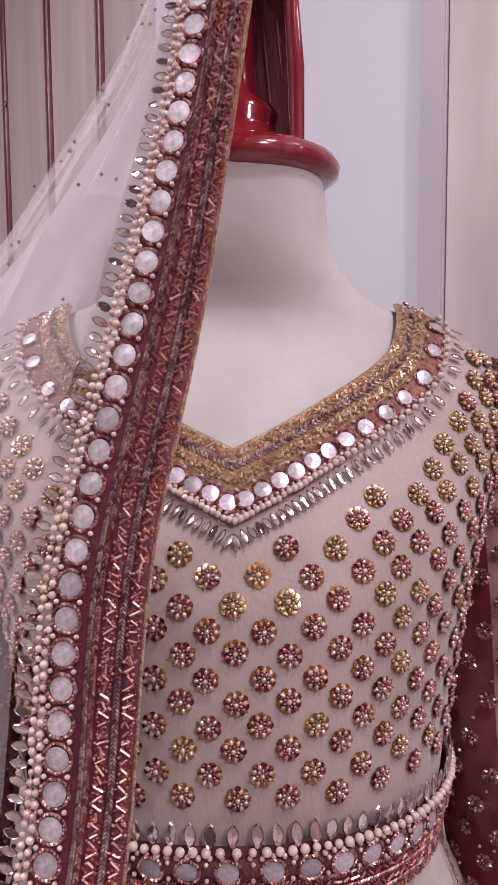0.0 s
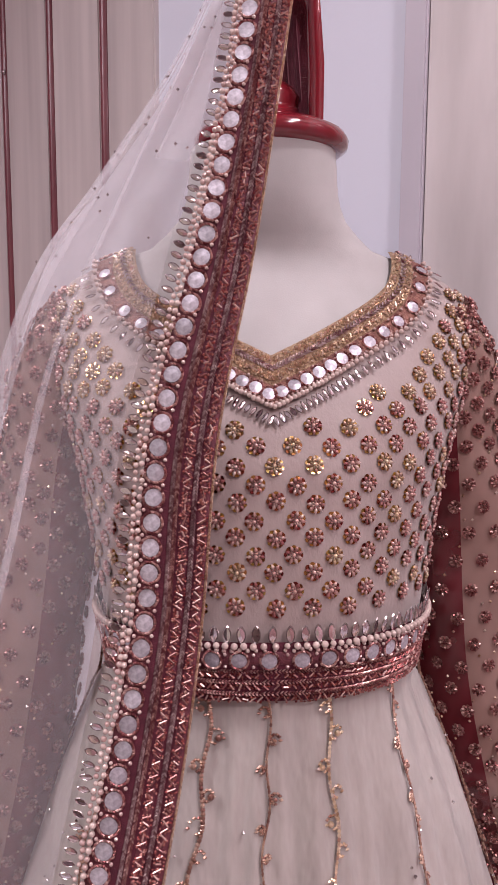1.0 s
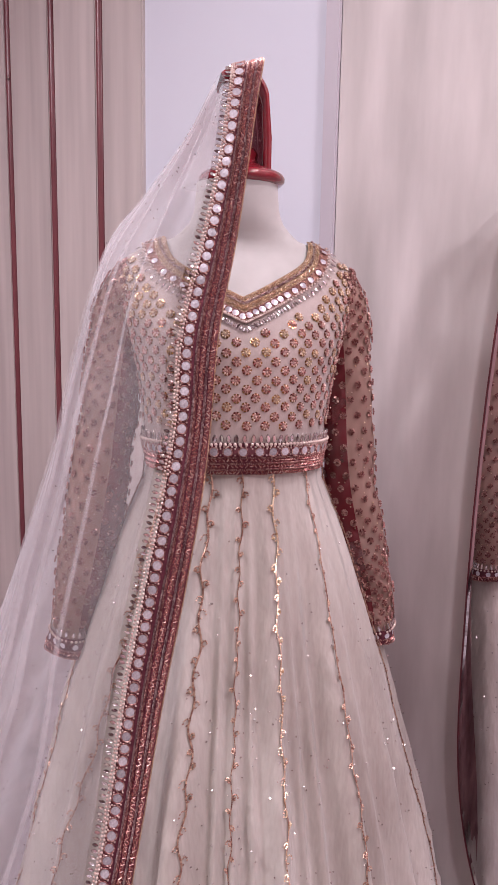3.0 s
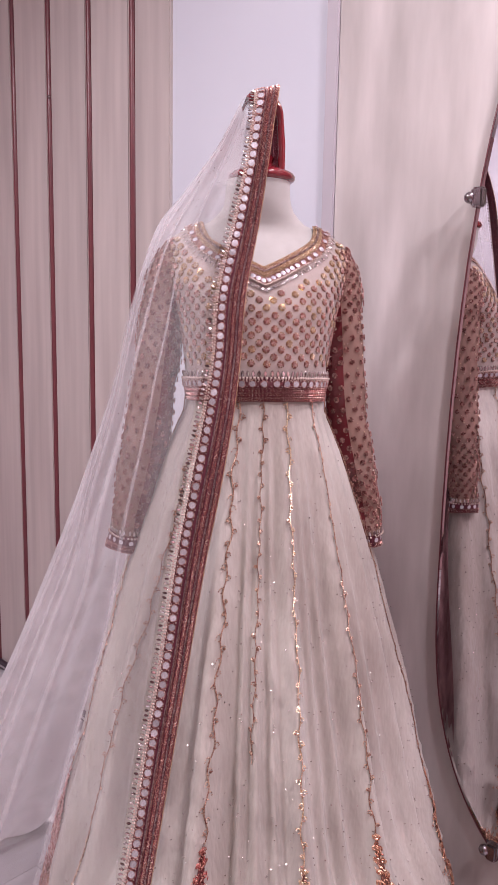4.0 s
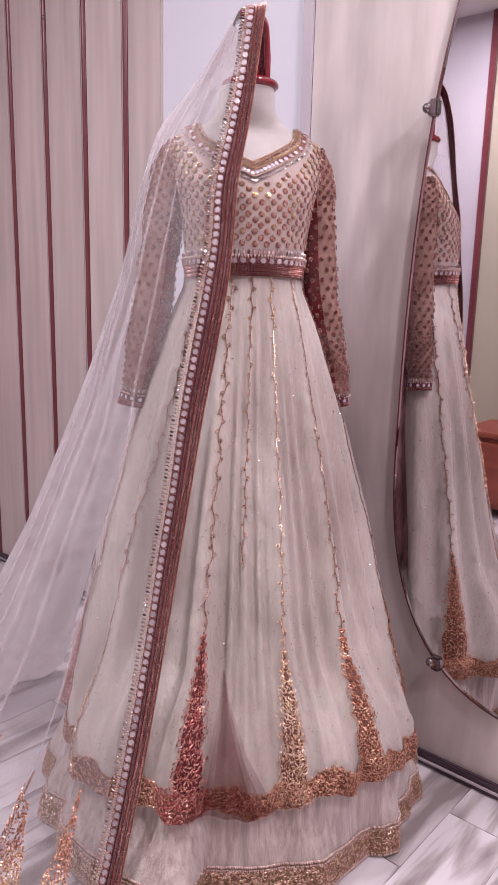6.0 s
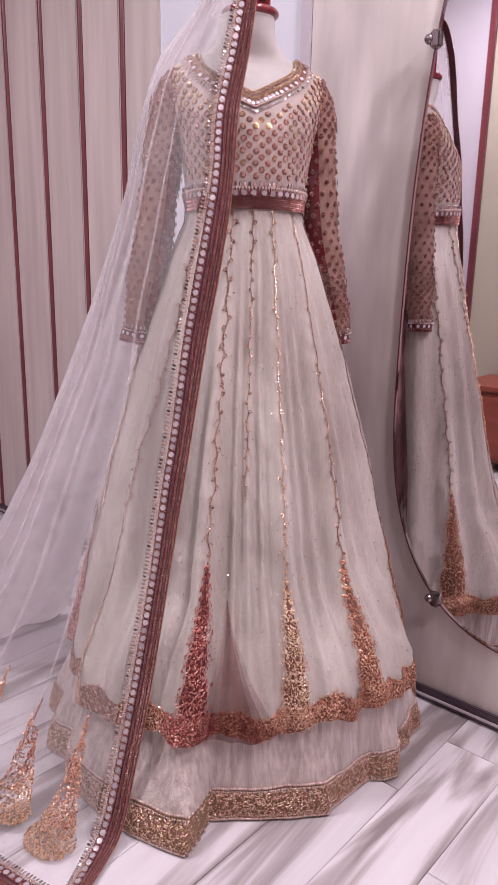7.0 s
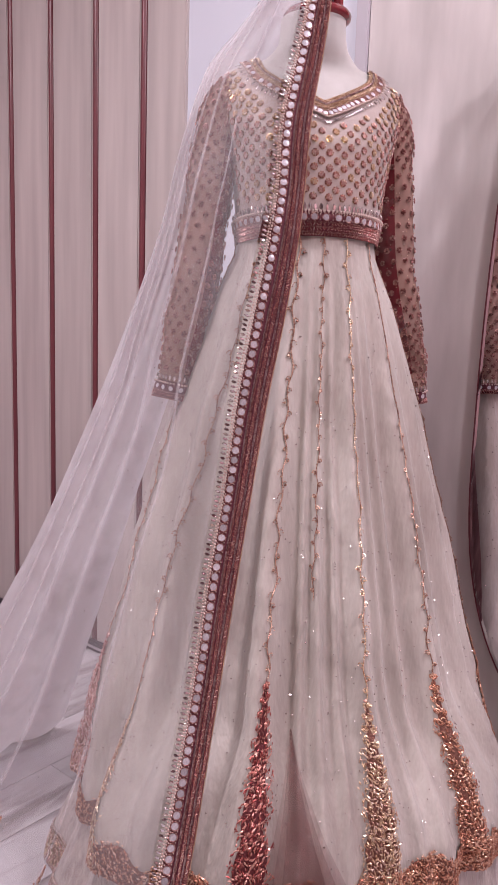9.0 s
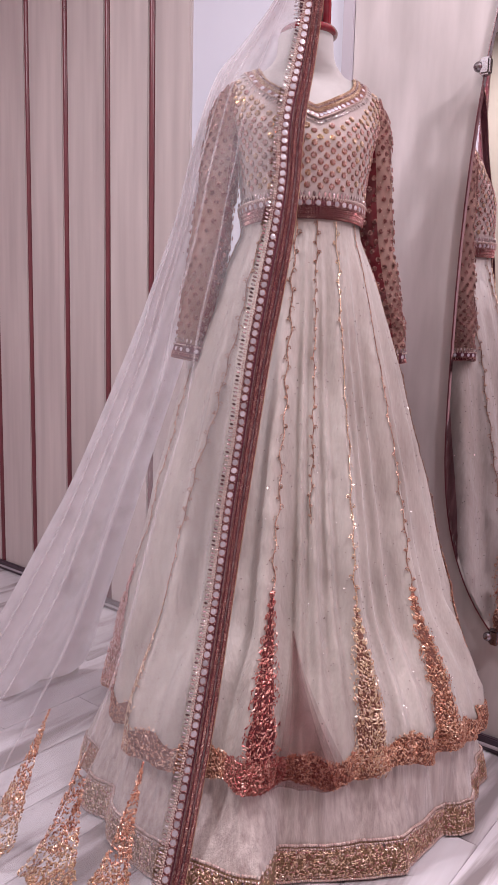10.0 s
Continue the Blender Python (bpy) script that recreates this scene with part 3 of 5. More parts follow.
class Trim:
    """fn(s, w) gives a point at s metres along and w metres across; flip turns the outward side."""

    def __init__(self, fn, length, owner, flip=1.0):
        self.fn, self.length, self.owner, self.flip = fn, length, owner, flip

    def at(self, s, w):
        p, t, c, n = frames(self.fn, s, w)
        return p, t, c * self.flip, n * self.flip

    def strip(self, name, w0, w1, h, mat, label="", step=0.006, scallop=0.0):
        n = max(2, int(self.length / step))
        m = 5
        verts = []
        for j in range(n + 1):
            s = self.length * j / n
            for i in range(m):
                k = i / (m - 1)
                p, t, c, nn = self.at(s, w0 + (w1 - w0) * k)
                verts.append(p + nn * (h * (1 if 0 < i < m - 1 else 0.1)))
        return child(name, mesh_of(name, verts, grid_faces(m, n + 1), mat), self.owner, label)

    def beads(self, name, w, r, pitch, mat, h=0.0, jitter=0.0, label="", template=None):
        heap = Heap()
        for k in range(int(self.length / pitch)):
            s = (k + 0.5) * pitch
            p, t, c, n = self.at(s, w + rng.uniform(-jitter, jitter))
            q = r * rng.uniform(0.86, 1.12)
            heap.add(template or SPHERE, p + n * (h + r * 0.7), t, c, n, q)
        return child(name, heap.mesh(name, mat), self.owner, label, "stuff")

    def pearls(self, w, r, pitch, h=0.0, shared={}):
        if "me" not in shared:
            shared["me"] = mesh_of("pearl", SPHERE[0], SPHERE[1], PEARL)
        for k in range(int(self.length / pitch)):
            p, t, c, n = self.at((k + 0.5) * pitch, w + rng.uniform(-.0003, .0003))
            q = r * rng.uniform(0.88, 1.1)
            child("pearl", shared["me"], self.owner, at=oriented(t, c, n, p + n * (h + r * 0.7)) @ Matrix.Diagonal((q, q, q, 1)))

    def cord(self, name, w, r, mat, h=0.0):
        """A twisted cord: short slanting strands in two rows."""
        heap = Heap()
        pitch = r * 1.1
        for k in range(int(self.length / pitch)):
            s = (k + 0.5) * pitch
            p, t, c, n = self.at(s, w)
            for sg in (-1, 1):
                x = unit(t * 0.8 + c * sg * 0.6)
                heap.add(OCTA, p + c * sg * r * 0.45 + n * (h + r * 0.4), x, np.cross(n, x), n, r * 1.15, r * 0.42, r * 0.6)
        return child(name, heap.mesh(name, mat, False), self.owner, "twisted metallic cord", "stuff")

    def zigzag(self, name, w0, w1, pitch, mat, bead_mat, h=0.0):
        """Bugle beads laid in a zigzag with round beads between."""
        heap, dots = Heap(), Heap()
        for k in range(int(self.length / pitch)):
            s = (k + 0.5) * pitch
            up = k % 2
            p, t, c, n = self.at(s, (w0 + w1) / 2)
            x = unit(t * pitch * rng.uniform(0.7, 1.1) + c * (w1 - w0) * (1 if up else -1) * rng.uniform(0.6, 1.0))
            if rng.random() < 0.30:
                x = unit(t * rng.uniform(-1, 1) + c * rng.uniform(-1, 1))
            heap.add(BAR, p + n * (h + 0.0006), x, np.cross(n, x), n, 0.5 * math.hypot(pitch, w1 - w0) * rng.uniform(0.42, 0.72), 0.0006, 0.0007)
            for q in range(8):
                p, t, c, n = self.at(s + rng.uniform(-.5, .5) * pitch, rng.uniform(w0, w1))
                dots.add(OCTA, p + n * (h + 0.0003), t, c, n, rng.uniform(0.0006, 0.0011))
        child(name, heap.mesh(name, mat, False), self.owner, "bugle beads sewn in a zigzag", "stuff")
        child("seed_bead_fill", dots.mesh("seed_bead_fill", bead_mat, False), self.owner, "", "stuff")

    def discs(self, w, r, pitch, h=0.0, shared={}):
        rings, dots = Heap(), Heap()
        if "me" not in shared:
            n = 16
            vs = [(0, 0, 0.0009)] + [(math.cos(2 * math.pi * i / n), math.sin(2 * math.pi * i / n), 0.0003) for i in range(n)]
            shared["me"] = mesh_of("mirror_disc", vs, [(0, 1 + i, 1 + (i + 1) % n) for i in range(n)], DISC, smooth=False)
        for k in range(int(self.length / pitch)):
            s = (k + 0.5) * pitch
            p, t, c, n = self.at(s, w)
            tilt = unit(n + t * rng.uniform(-.10, .10) + c * rng.uniform(-.10, .10))
            x = unit(np.cross(c, tilt))
            m = oriented(x, np.cross(tilt, x), tilt, p + n * (h + 0.0004)) @ Matrix.Diagonal((r, r, 1, 1))
            child("mirror_disc", shared["me"], self.owner, at=m)
            rr = r * 1.16
            for q in range(22):
                a = 2 * math.pi * q / 22
                e = t * math.cos(a) + c * math.sin(a)
                tan = unit(-t * math.sin(a) + c * math.cos(a) + e * 0.5)
                rings.add(OCTA, p + e * rr * rng.uniform(0.96, 1.05) + n * (h + 0.0007), tan, np.cross(n, tan), n, r * 0.32, r * 0.20, r * 0.24)
            for sg in (-1, 1):
                p, t, c, n = self.at(s + pitch / 2, w + sg * r * 1.05)
                dots.add(SPHERE, p + n * (h + r * 0.22), t, c, n, r * 0.24)
        child("disc_ring", rings.mesh("disc_ring", CRIMSON_GOLD, False), self.owner, "rose metal thread rings round the mirror discs", "stuff")
        child("seed_pearl_fill", dots.mesh("seed_pearl_fill", PEARL), self.owner, "", "stuff")

    def marquises(self, w0, w1, pitch, h=0.0, lean=0.0, shared={}):
        if "me" not in shared:
            vs = np.concatenate((MARQ_RIM[0], MARQ_GLASS[0]))
            fs = MARQ_RIM[1] + [tuple(i + len(MARQ_RIM[0]) for i in f) for f in MARQ_GLASS[1]]
            shared["me"] = [mesh_of("marquise", vs, fs, [SILVER, g], [0] * len(MARQ_RIM[1]) + [1] * len(MARQ_GLASS[1]), smooth=False) for g in GLASSES]
        half = abs(w1 - w0) / 2
        for k in range(int(self.length / pitch)):
            s = (k + 0.5) * pitch
            p, t, c, n = self.at(s, (w0 + w1) / 2)
            x = unit(c + t * (lean + rng.uniform(-.12, .12)))
            nn = unit(n + t * rng.uniform(-.25, .25) + c * rng.uniform(-.2, .2))
            x = unit(x - nn * np.dot(x, nn))
            y = np.cross(nn, x)
            wd = min(half * 1.15, pitch * 0.95)
            child("marquise", rng.choice(shared["me"]), self.owner, at=oriented(x, y, nn, p + n * h) @ Matrix.Diagonal((half, wd, half * 0.5, 1)))


GLASSES = [surface("marquise_glass", c, tuple(k * 1.15 for k in c), 0.12, 0.9, scale=(300, 300, 300), bump=0.02) for c in ((0.20, 0.14, 0.15), (0.66, 0.60, 0.62), (0.82, 0.77, 0.79), (0.70, 0.58, 0.56), (0.76, 0.71, 0.74), (0.60, 0.52, 0.52))]
CRIMSON_GOLD = beadwork("rose_metal_thread", [(0.14, 0.03, 0.036), (0.30, 0.11, 0.11), (0.58, 0.36, 0.32), (0.20, 0.05, 0.055), (0.70, 0.50, 0.45)], 0.35, 0.75)

SILVER_MAROON = beadwork("silver_maroon_cord", [(0.16, 0.06, 0.07), (0.40, 0.27, 0.28), (0.68, 0.58, 0.57), (0.22, 0.09, 0.10)], 0.3, 0.8)

# neckline trim: from one shoulder round the V to the other
_half = [np.array(spline(NECK, t)) for t in np.linspace(0, 1, 60)]
_line = [np.array((-p[0], p[1])) for p in _half[::-1]] + _half[1:]
_len = [0.0]
for i in range(1, len(_line)):
    _len.append(_len[-1] + np.linalg.norm(_line[i] - _line[i - 1]))
_line, _len = np.array(_line), np.array(_len)


def neck_path(s, w):
    """w: metres outward (down) from the neck edge, in front view."""
    x, z = np.interp(s, _len, _line[:, 0]), np.interp(s, _len, _line[:, 1])
    e = 0.0025
    dx = np.interp(s + e, _len, _line[:, 0]) - np.interp(s - e, _len, _line[:, 0])
    dz = np.interp(s + e, _len, _line[:, 1]) - np.interp(s - e, _len, _line[:, 1])
    k = math.hypot(dx, dz) + 1e-9
    b = min(max((abs(x) - 0.045) / 0.045, 0.0), 1.0)
    b = b * b * (3 - 2 * b)
    px, pz = x + dz / k * w * 1.12 * b, z - (dx / k * b + 1.12 * (1 - b)) * w * 1.12
    return front(px, min(pz, 1.484), 0.0026)[0]


neck = Trim(neck_path, _len[-1], gown, -1.0)
if neck.at(_len[-1] / 2, 0.01)[3][1] > 0:
    neck.flip = 1.0
neck.strip("neck_band", -0.0005, 0.0150, 0.0016, GOLD_GROUND, "gold beaded neckline band")
neck.zigzag("bugle_braid", 0.0010, 0.0050, 0.0028, GOLD, GOLD, 0.0016)
neck.cord("braid_cord", 0.0072, 0.0021, SILVER_MAROON, 0.0018)
neck.zigzag("bugle_braid", 0.0095, 0.0140, 0.0028, GOLD, GOLD, 0.0016)
neck.strip("disc_band", 0.0150, 0.0262, 0.0008, ROSE_GROUND, "rose net ground under the mirror discs")
neck.discs(0.0205, 0.0043, 0.0093, 0.0009)
neck.pearls(0.0266, 0.0019, 0.0029, 0.0012)
neck.beads("small_pearl_edging", 0.0247, 0.0011, 0.0030, PEARL, 0.0012)
neck.marquises(0.0286, 0.0372, 0.0040, 0.0014)

# beaded flowers
_f = Heap()
_b = []
for k in range(8):
    a = 2 * math.pi * k / 8
    x = np.array((math.cos(a), math.sin(a), 0.15))
    _f.add(OCTA, (math.cos(a) * 0.62, math.sin(a) * 0.62, 0.25), unit(x), (-math.sin(a), math.cos(a), 0), (0, 0, 1), 0.38, 0.23, 0.26)
    a += 0.39
    _f.add(OCTA, (math.cos(a) * 0.36, math.sin(a) * 0.36, 0.34), (math.cos(a), math.sin(a), 0), (-math.sin(a), math.cos(a), 0), (0, 0, 1), 0.2, 0.11, 0.16)
_f.add(SPHERE, (0, 0, 0.36), (1, 0, 0), (0, 1, 0), (0, 0, 1), 0.22)
_s = Heap()
_disc = (np.array([(0, 0, 0.05)] + [(math.cos(2 * math.pi * i / 8), math.sin(2 * math.pi * i / 8), 0) for i in range(8)]), [(0, 1 + i, 1 + (i + 1) % 8) for i in range(8)])
for k in range(8):
    a = 2 * math.pi * (k + 0.5) / 8
    _s.add(_disc, (math.cos(a) * 0.68, math.sin(a) * 0.68, 0.10), (1, 0, 0.1), (0, 1, 0.1), (0, 0, 1), 0.30)
FLOWER_V = np.concatenate(_f.v + _s.v)
FLOWER_F = _f.f + [tuple(i + _f.n for i in f) for f in _s.f]
FLOWER = (FLOWER_V, FLOWER_F)


def flower_mesh(name, bead, sequin):
    return mesh_of(name, FLOWER_V, FLOWER_F, [bead, sequin], [0] * len(_f.f) + [1] * len(_s.f), smooth=True)


SEQUIN = beadwork("dark_sequins", [(0.10, 0.02, 0.025), (0.25, 0.06, 0.05), (0.45, 0.28, 0.08), (0.16, 0.03, 0.03), (0.55, 0.38, 0.12)], 0.15, 0.9)
SEQUIN_GOLD = beadwork("gold_sequins", [(0.55, 0.38, 0.12), (0.35, 0.16, 0.08), (0.75, 0.58, 0.20), (0.40, 0.22, 0.10)], 0.15, 0.9)
ROSE_FLOWER, GOLD_FLOWER = flower_mesh("flower", ROSE_GOLD, SEQUIN), flower_mesh("flower", GOLD, SEQUIN_GOLD)


def neck_gap(x, z):
    d = np.hypot(_line[:, 0] - x, _line[:, 1] - z)
    return d.min()


row = 0
z = 1.249
while z < 1.47:
    for k in range(-8, 9):
        x = (k + (0.5 if row % 2 else 0.0)) * 0.0228 * (1 + 0.0)
        a = np.interp(z, TORSO_ROWS[:, 0], TORSO_ROWS[:, 1])
        x2 = a * math.sin(min(max(x / a * 1.08, -1.5), 1.5)) if abs(x) < a * 1.35 else None
        if x2 is None or (z > neck_z(x2)) or neck_gap(x2, z) < 0.0475:
            continue
        x2 += rng.uniform(-.0012, .0012)
        p, n = front(x2, z + rng.uniform(-.0012, .0012), 0.0013)
        t = unit(np.cross((0, 0, 1), n))
        ang = rng.uniform(0, 6.28)
        y = np.cross(n, t)
        x_, y_ = t * math.cos(ang) + y * math.sin(ang), -t * math.sin(ang) + y * math.cos(ang)
        # more gold flowers high up imitate the yellower light on the upper bodice
        gold = rng.random() < (0.85 if z > 1.375 else 0.2)
        child("flower", GOLD_FLOWER if gold else ROSE_FLOWER, gown, at=oriented(x_, y_, n, p) @ Matrix.Diagonal((0.0064, 0.0064, 0.0064, 1)))
    z += 0.0112
    row += 1

# waistband
BELT_T = 1.227


def belt_path(s, w):
    """Round the waist, w metres down from the top edge."""
    phi = -math.pi + s / 0.70 * 2 * math.pi
    z = BELT_T - w * 0.74 + 0.007 * math.cos(phi)
    return torso(phi, z, 0.0045)


belt = Trim(belt_path, 0.70, gown, -1.0)
if belt.at(0.35, 0.01)[3][1] > 0:
    belt.flip = 1.0
belt.strip("waistband", 0.008, 0.062, 0.0022, MAROON_VELVET, "maroon waistband with mirrors, pearls and gold cords")
belt.marquises(-0.005, 0.0075, 0.0072, 0.0012)
belt.pearls(0.0100, 0.0023, 0.0047, 0.0018)
belt.beads("small_pearl_edging", 0.0138, 0.0015, 0.0040, PEARL, 0.002, 0.0008)
belt.strip("disc_band", 0.0145, 0.0300, 0.0030, ROSE_NET, "rose net ground under the mirror discs")
belt.discs(0.0222, 0.0050, 0.0142, 0.0031)
belt.cord("cord", 0.0325, 0.0014, CRIMSON_GOLD, 0.0022)
belt.zigzag("bugle_braid", 0.0345, 0.0395, 0.0042, ROSE_GOLD, CRIMSON, 0.0022)
belt.cord("cord", 0.0425, 0.0016, CRIMSON_GOLD, 0.0022)
belt.zigzag("bugle_braid", 0.0445, 0.0500, 0.0042, ROSE_GOLD, CRIMSON, 0.0022)
belt.cord("cord", 0.0530, 0.0016, CRIMSON_GOLD, 0.0022)
belt.zigzag("bugle_braid", 0.0550, 0.0615, 0.0036, PALE_GOLD, CRIMSON, 0.0022)


# ---- sleeves ----
def sleeve(side, rows):
    """rows: centre x, y, z and radius, from the shoulder to the cuff."""
    inside = -side

    def skin(t, a, off=0.0):
        c = spline([r[:3] for r in rows], t)
        c1 = spline([r[:3] for r in rows], min(t + 0.02, 1)) - spline([r[:3] for r in rows], max(t - 0.02, 0))
        r = float(spline([(r[3],) for r in rows], t)[0])
        ax = unit(c1)
        x = unit(np.array((1, 0, 0)) - ax * ax[0])
        y = np.cross(ax, x)
        wr = 0.0016 * math.sin(a * 3 + t * 30) * (0.5 + t) + 0.0012 * math.sin(t * 55 + a)
        return c + (x * math.cos(a) + y * math.sin(a) * 1.12) * (r + wr + off)

    nu, nv = 40, 60
    verts = [skin(j / (nv - 1), 2 * math.pi * i / nu) for j in range(nv) for i in range(nu)]
    fc = grid_faces(nu, nv, True)
    idx = []
    for f in fc:
        i = f[0] % nu
        a = 2 * math.pi * (i + 0.5) / nu
        # faces turned to the body get maroon, painting the shade under the arm
        idx.append(1 if math.cos(a) * inside > 0.25 else 0)
    ob = child("sleeve", mesh_of("sleeve", verts, fc, [SLEEVE_NET, SLEEVE_SHADE], idx), gown, "long sheer net sleeve with beaded flowers, its body side coloured maroon for shade")
    heap, dots, rw = Heap(), Heap(), 0
    length = sum(np.linalg.norm(np.array(rows[i + 1][:3]) - np.array(rows[i][:3])) for i in range(len(rows) - 1))
    s = 0.006
    while s < length - 0.045:
        t = s / length
        for k in range(11):
            a = 2 * math.pi * (k + (rw % 2) * 0.5) / 11
            p = skin(t, a, 0.0008)
            n = unit(skin(t, a, 0.01) - skin(t, a))
            tx = unit(np.cross((0, 0, 1), n))
            ty = np.cross(n, tx)
            g = rng.uniform(0, 6.28)
            heap.add(FLOWER, p, tx * math.cos(g) + ty * math.sin(g), ty * math.cos(g) - tx * math.sin(g), n, 0.0056)
            if rng.random() < 0.8:
                a2 = a + rng.uniform(-.25, .25)
                dots.add(OCTA, skin(min(t + 0.012, 1), a2, 0.001), tx, ty, n, 0.0013)
        s += 0.0125
        rw += 1
    child("sleeve_flower_work", heap.mesh("sleeve_flower_work", DUSKY_ROSE, False), ob, "rose gold beaded flowers", "stuff")
    child("sleeve_sequin_work", dots.mesh("sleeve_sequin_work", GOLD, False), ob, "", "stuff")

    def cuff_path(sv, w):
        circ = 2 * math.pi * rows[-1][3]
        return skin(max(0, 1 - (0.040 - w) / length), side * sv / circ * 2 * math.pi + math.pi / 2, 0.0022)

    circ = 2 * math.pi * rows[-1][3]
    cuff = Trim(cuff_path, circ, ob, -1.0 * side)
    p, t, c, n = cuff.at(0.01, 0.01)
    mid = spline([r[:3] for r in rows], 0.97)
    if np.dot(n, p - mid) < 0:
        cuff.flip = -cuff.flip
    cuff.strip("cuff", 0.006, 0.040, 0.0015, MAROON_VELVET, "maroon beaded cuff")
    cuff.marquises(-0.004, 0.006, 0.0060, 0.001)
    cuff.beads("pearl_edging", 0.0085, 0.0020, 0.0042, PEARL, 0.001)
    heap = Heap()
    for k in range(12):
        p, t, c, n = cuff.at((k + 0.5) * circ / 12, 0.0165)
        heap.add(_disc, p + n * 0.0018, t, c, n, 0.0044, 0.0044, 0.004)
    child("cuff_disc_edging", heap.mesh("cuff_disc_edging", DISC, False), ob, "small mirror discs", "stuff")
    cuff.cord("cord", 0.0240, 0.0014, CRIMSON_GOLD, 0.0015)
    cuff.zigzag("bugle_braid", 0.0265, 0.0330, 0.0042, ROSE_GOLD, CRIMSON, 0.0015)
    cuff.cord("cord", 0.0375, 0.0014, CRIMSON_GOLD, 0.0015)
    return ob


sleeve(-1, [(-.128, .006, 1.432, .034), (-.150, .006, 1.392, .038), (-.165, .006, 1.32, .038), (-.174, .004, 1.24, .038), (-.193, -.002, 1.11, .040), (-.213, -.008, 1.01, .034), (-.231, -.012, .913, .027)])
sleeve(1, [(.130, .006, 1.432, .034), (.150, .006, 1.392, .037), (.160, .006, 1.316, .035), (.171, .004, 1.17, .036), (.193, -.002, 1.056, .033), (.209, -.008, .985, .028), (.219, -.010, .912, .024)])


# ---- skirt ----
SKIRT_A = [(1.202, .114), (1.163, .119), (1.091, .152), (.893, .222), (.668, .284), (.383, .354), (.20, .396), (.09, .420), (0, .433)]
SKIRT_F = [(1.202, .121), (1.163, .124), (1.091, .140), (.893, .176), (.668, .226), (.51, .262), (.383, .298), (.20, .350), (.09, .372), (0, .385)]
SKIRT_B = [(1.202, .085), (1.163, .090), (1.091, .125), (.893, .19), (.668, .25), (.383, .32), (.20, .36), (0, .39)]
FOLDS = [(-78, 7, .6), (-60, 5, .7), (-47, 3.5, .45), (-36, 4, .5), (-24, 6, 1.0), (-11, 2.2, .45), (-5, 2.5, .55), (2, 2.2, .4), (11, 4.5, .9), (20, 2.0, .35), (26, 2.5, .45), (37, 5, 1.0), (47, 2.5, .4), (55, 5, .9), (70, 6, .7), (88, 6, .8), (104, 5, .6), (120, 7, .8), (146, 8, .7), (178, 9, .8), (-150, 9, .8), (-120, 9, .7), (-99, 7, .6)]
_deg = np.linspace(-200, 200, 1601)
_bump = sum(am * np.exp(-(((_deg - d + 180) % 360 - 180) / wd) ** 2) for d, wd, am in FOLDS)


for _rows in (SKIRT_A, SKIRT_F, SKIRT_B):
    _rows.reverse()
_ZS = np.linspace(0, 1.25, 501)
SKIRT_A, SKIRT_F, SKIRT_B = ([float(np.interp(z, [r[0] for r in rows], [r[1] for r in rows])) for z in _ZS] for rows in (SKIRT_A, SKIRT_F, SKIRT_B))


def table(rows, z):
    f = min(max(z, 0.0), 1.249) * 400
    i = int(f)
    return rows[i] + (rows[i + 1] - rows[i]) * (f - i)


# how far the folds of the two hems stand out from the form's axis, by the angle from the front
HEM_OUTER = np.array([(-75, .425), (-60, .425), (-45, .418), (-34, .412), (-26, .418), (-21, .398), (-17, .376), (-10, .382), (-2, .392), (2.5, .375), (7, .360), (12, .372), (20, .398), (29, .407), (33.5, .380), (37, .395), (45, .425), (60, .425), (75, .42)])
HEM_UNDER = np.array([(-75, .45), (-60, .45), (-45, .458), (-34.6, .470), (-27, .479), (-20, .491), (-18.2, .45), (-16.5, .392), (-9, .387), (1, .390), (11, .402), (17.5, .418), (20, .408), (28, .396), (37.5, .392), (40.5, .418), (44.5, .437), (48, .43), (52, .405), (60, .425), (75, .43)])
HEM_EDGE = np.array([(-75, .185), (-40, .188), (-30, .199), (-20, .178), (-13, .192), (-2, .174), (3, .180), (7, .170), (12, .190), (20, .199), (29, .181), (34, .188), (42, .192), (52, .182), (75, .186)])


def ease(v):
    v = min(max(v, 0.0), 1.0)
    return v * v * (3 - 2 * v)


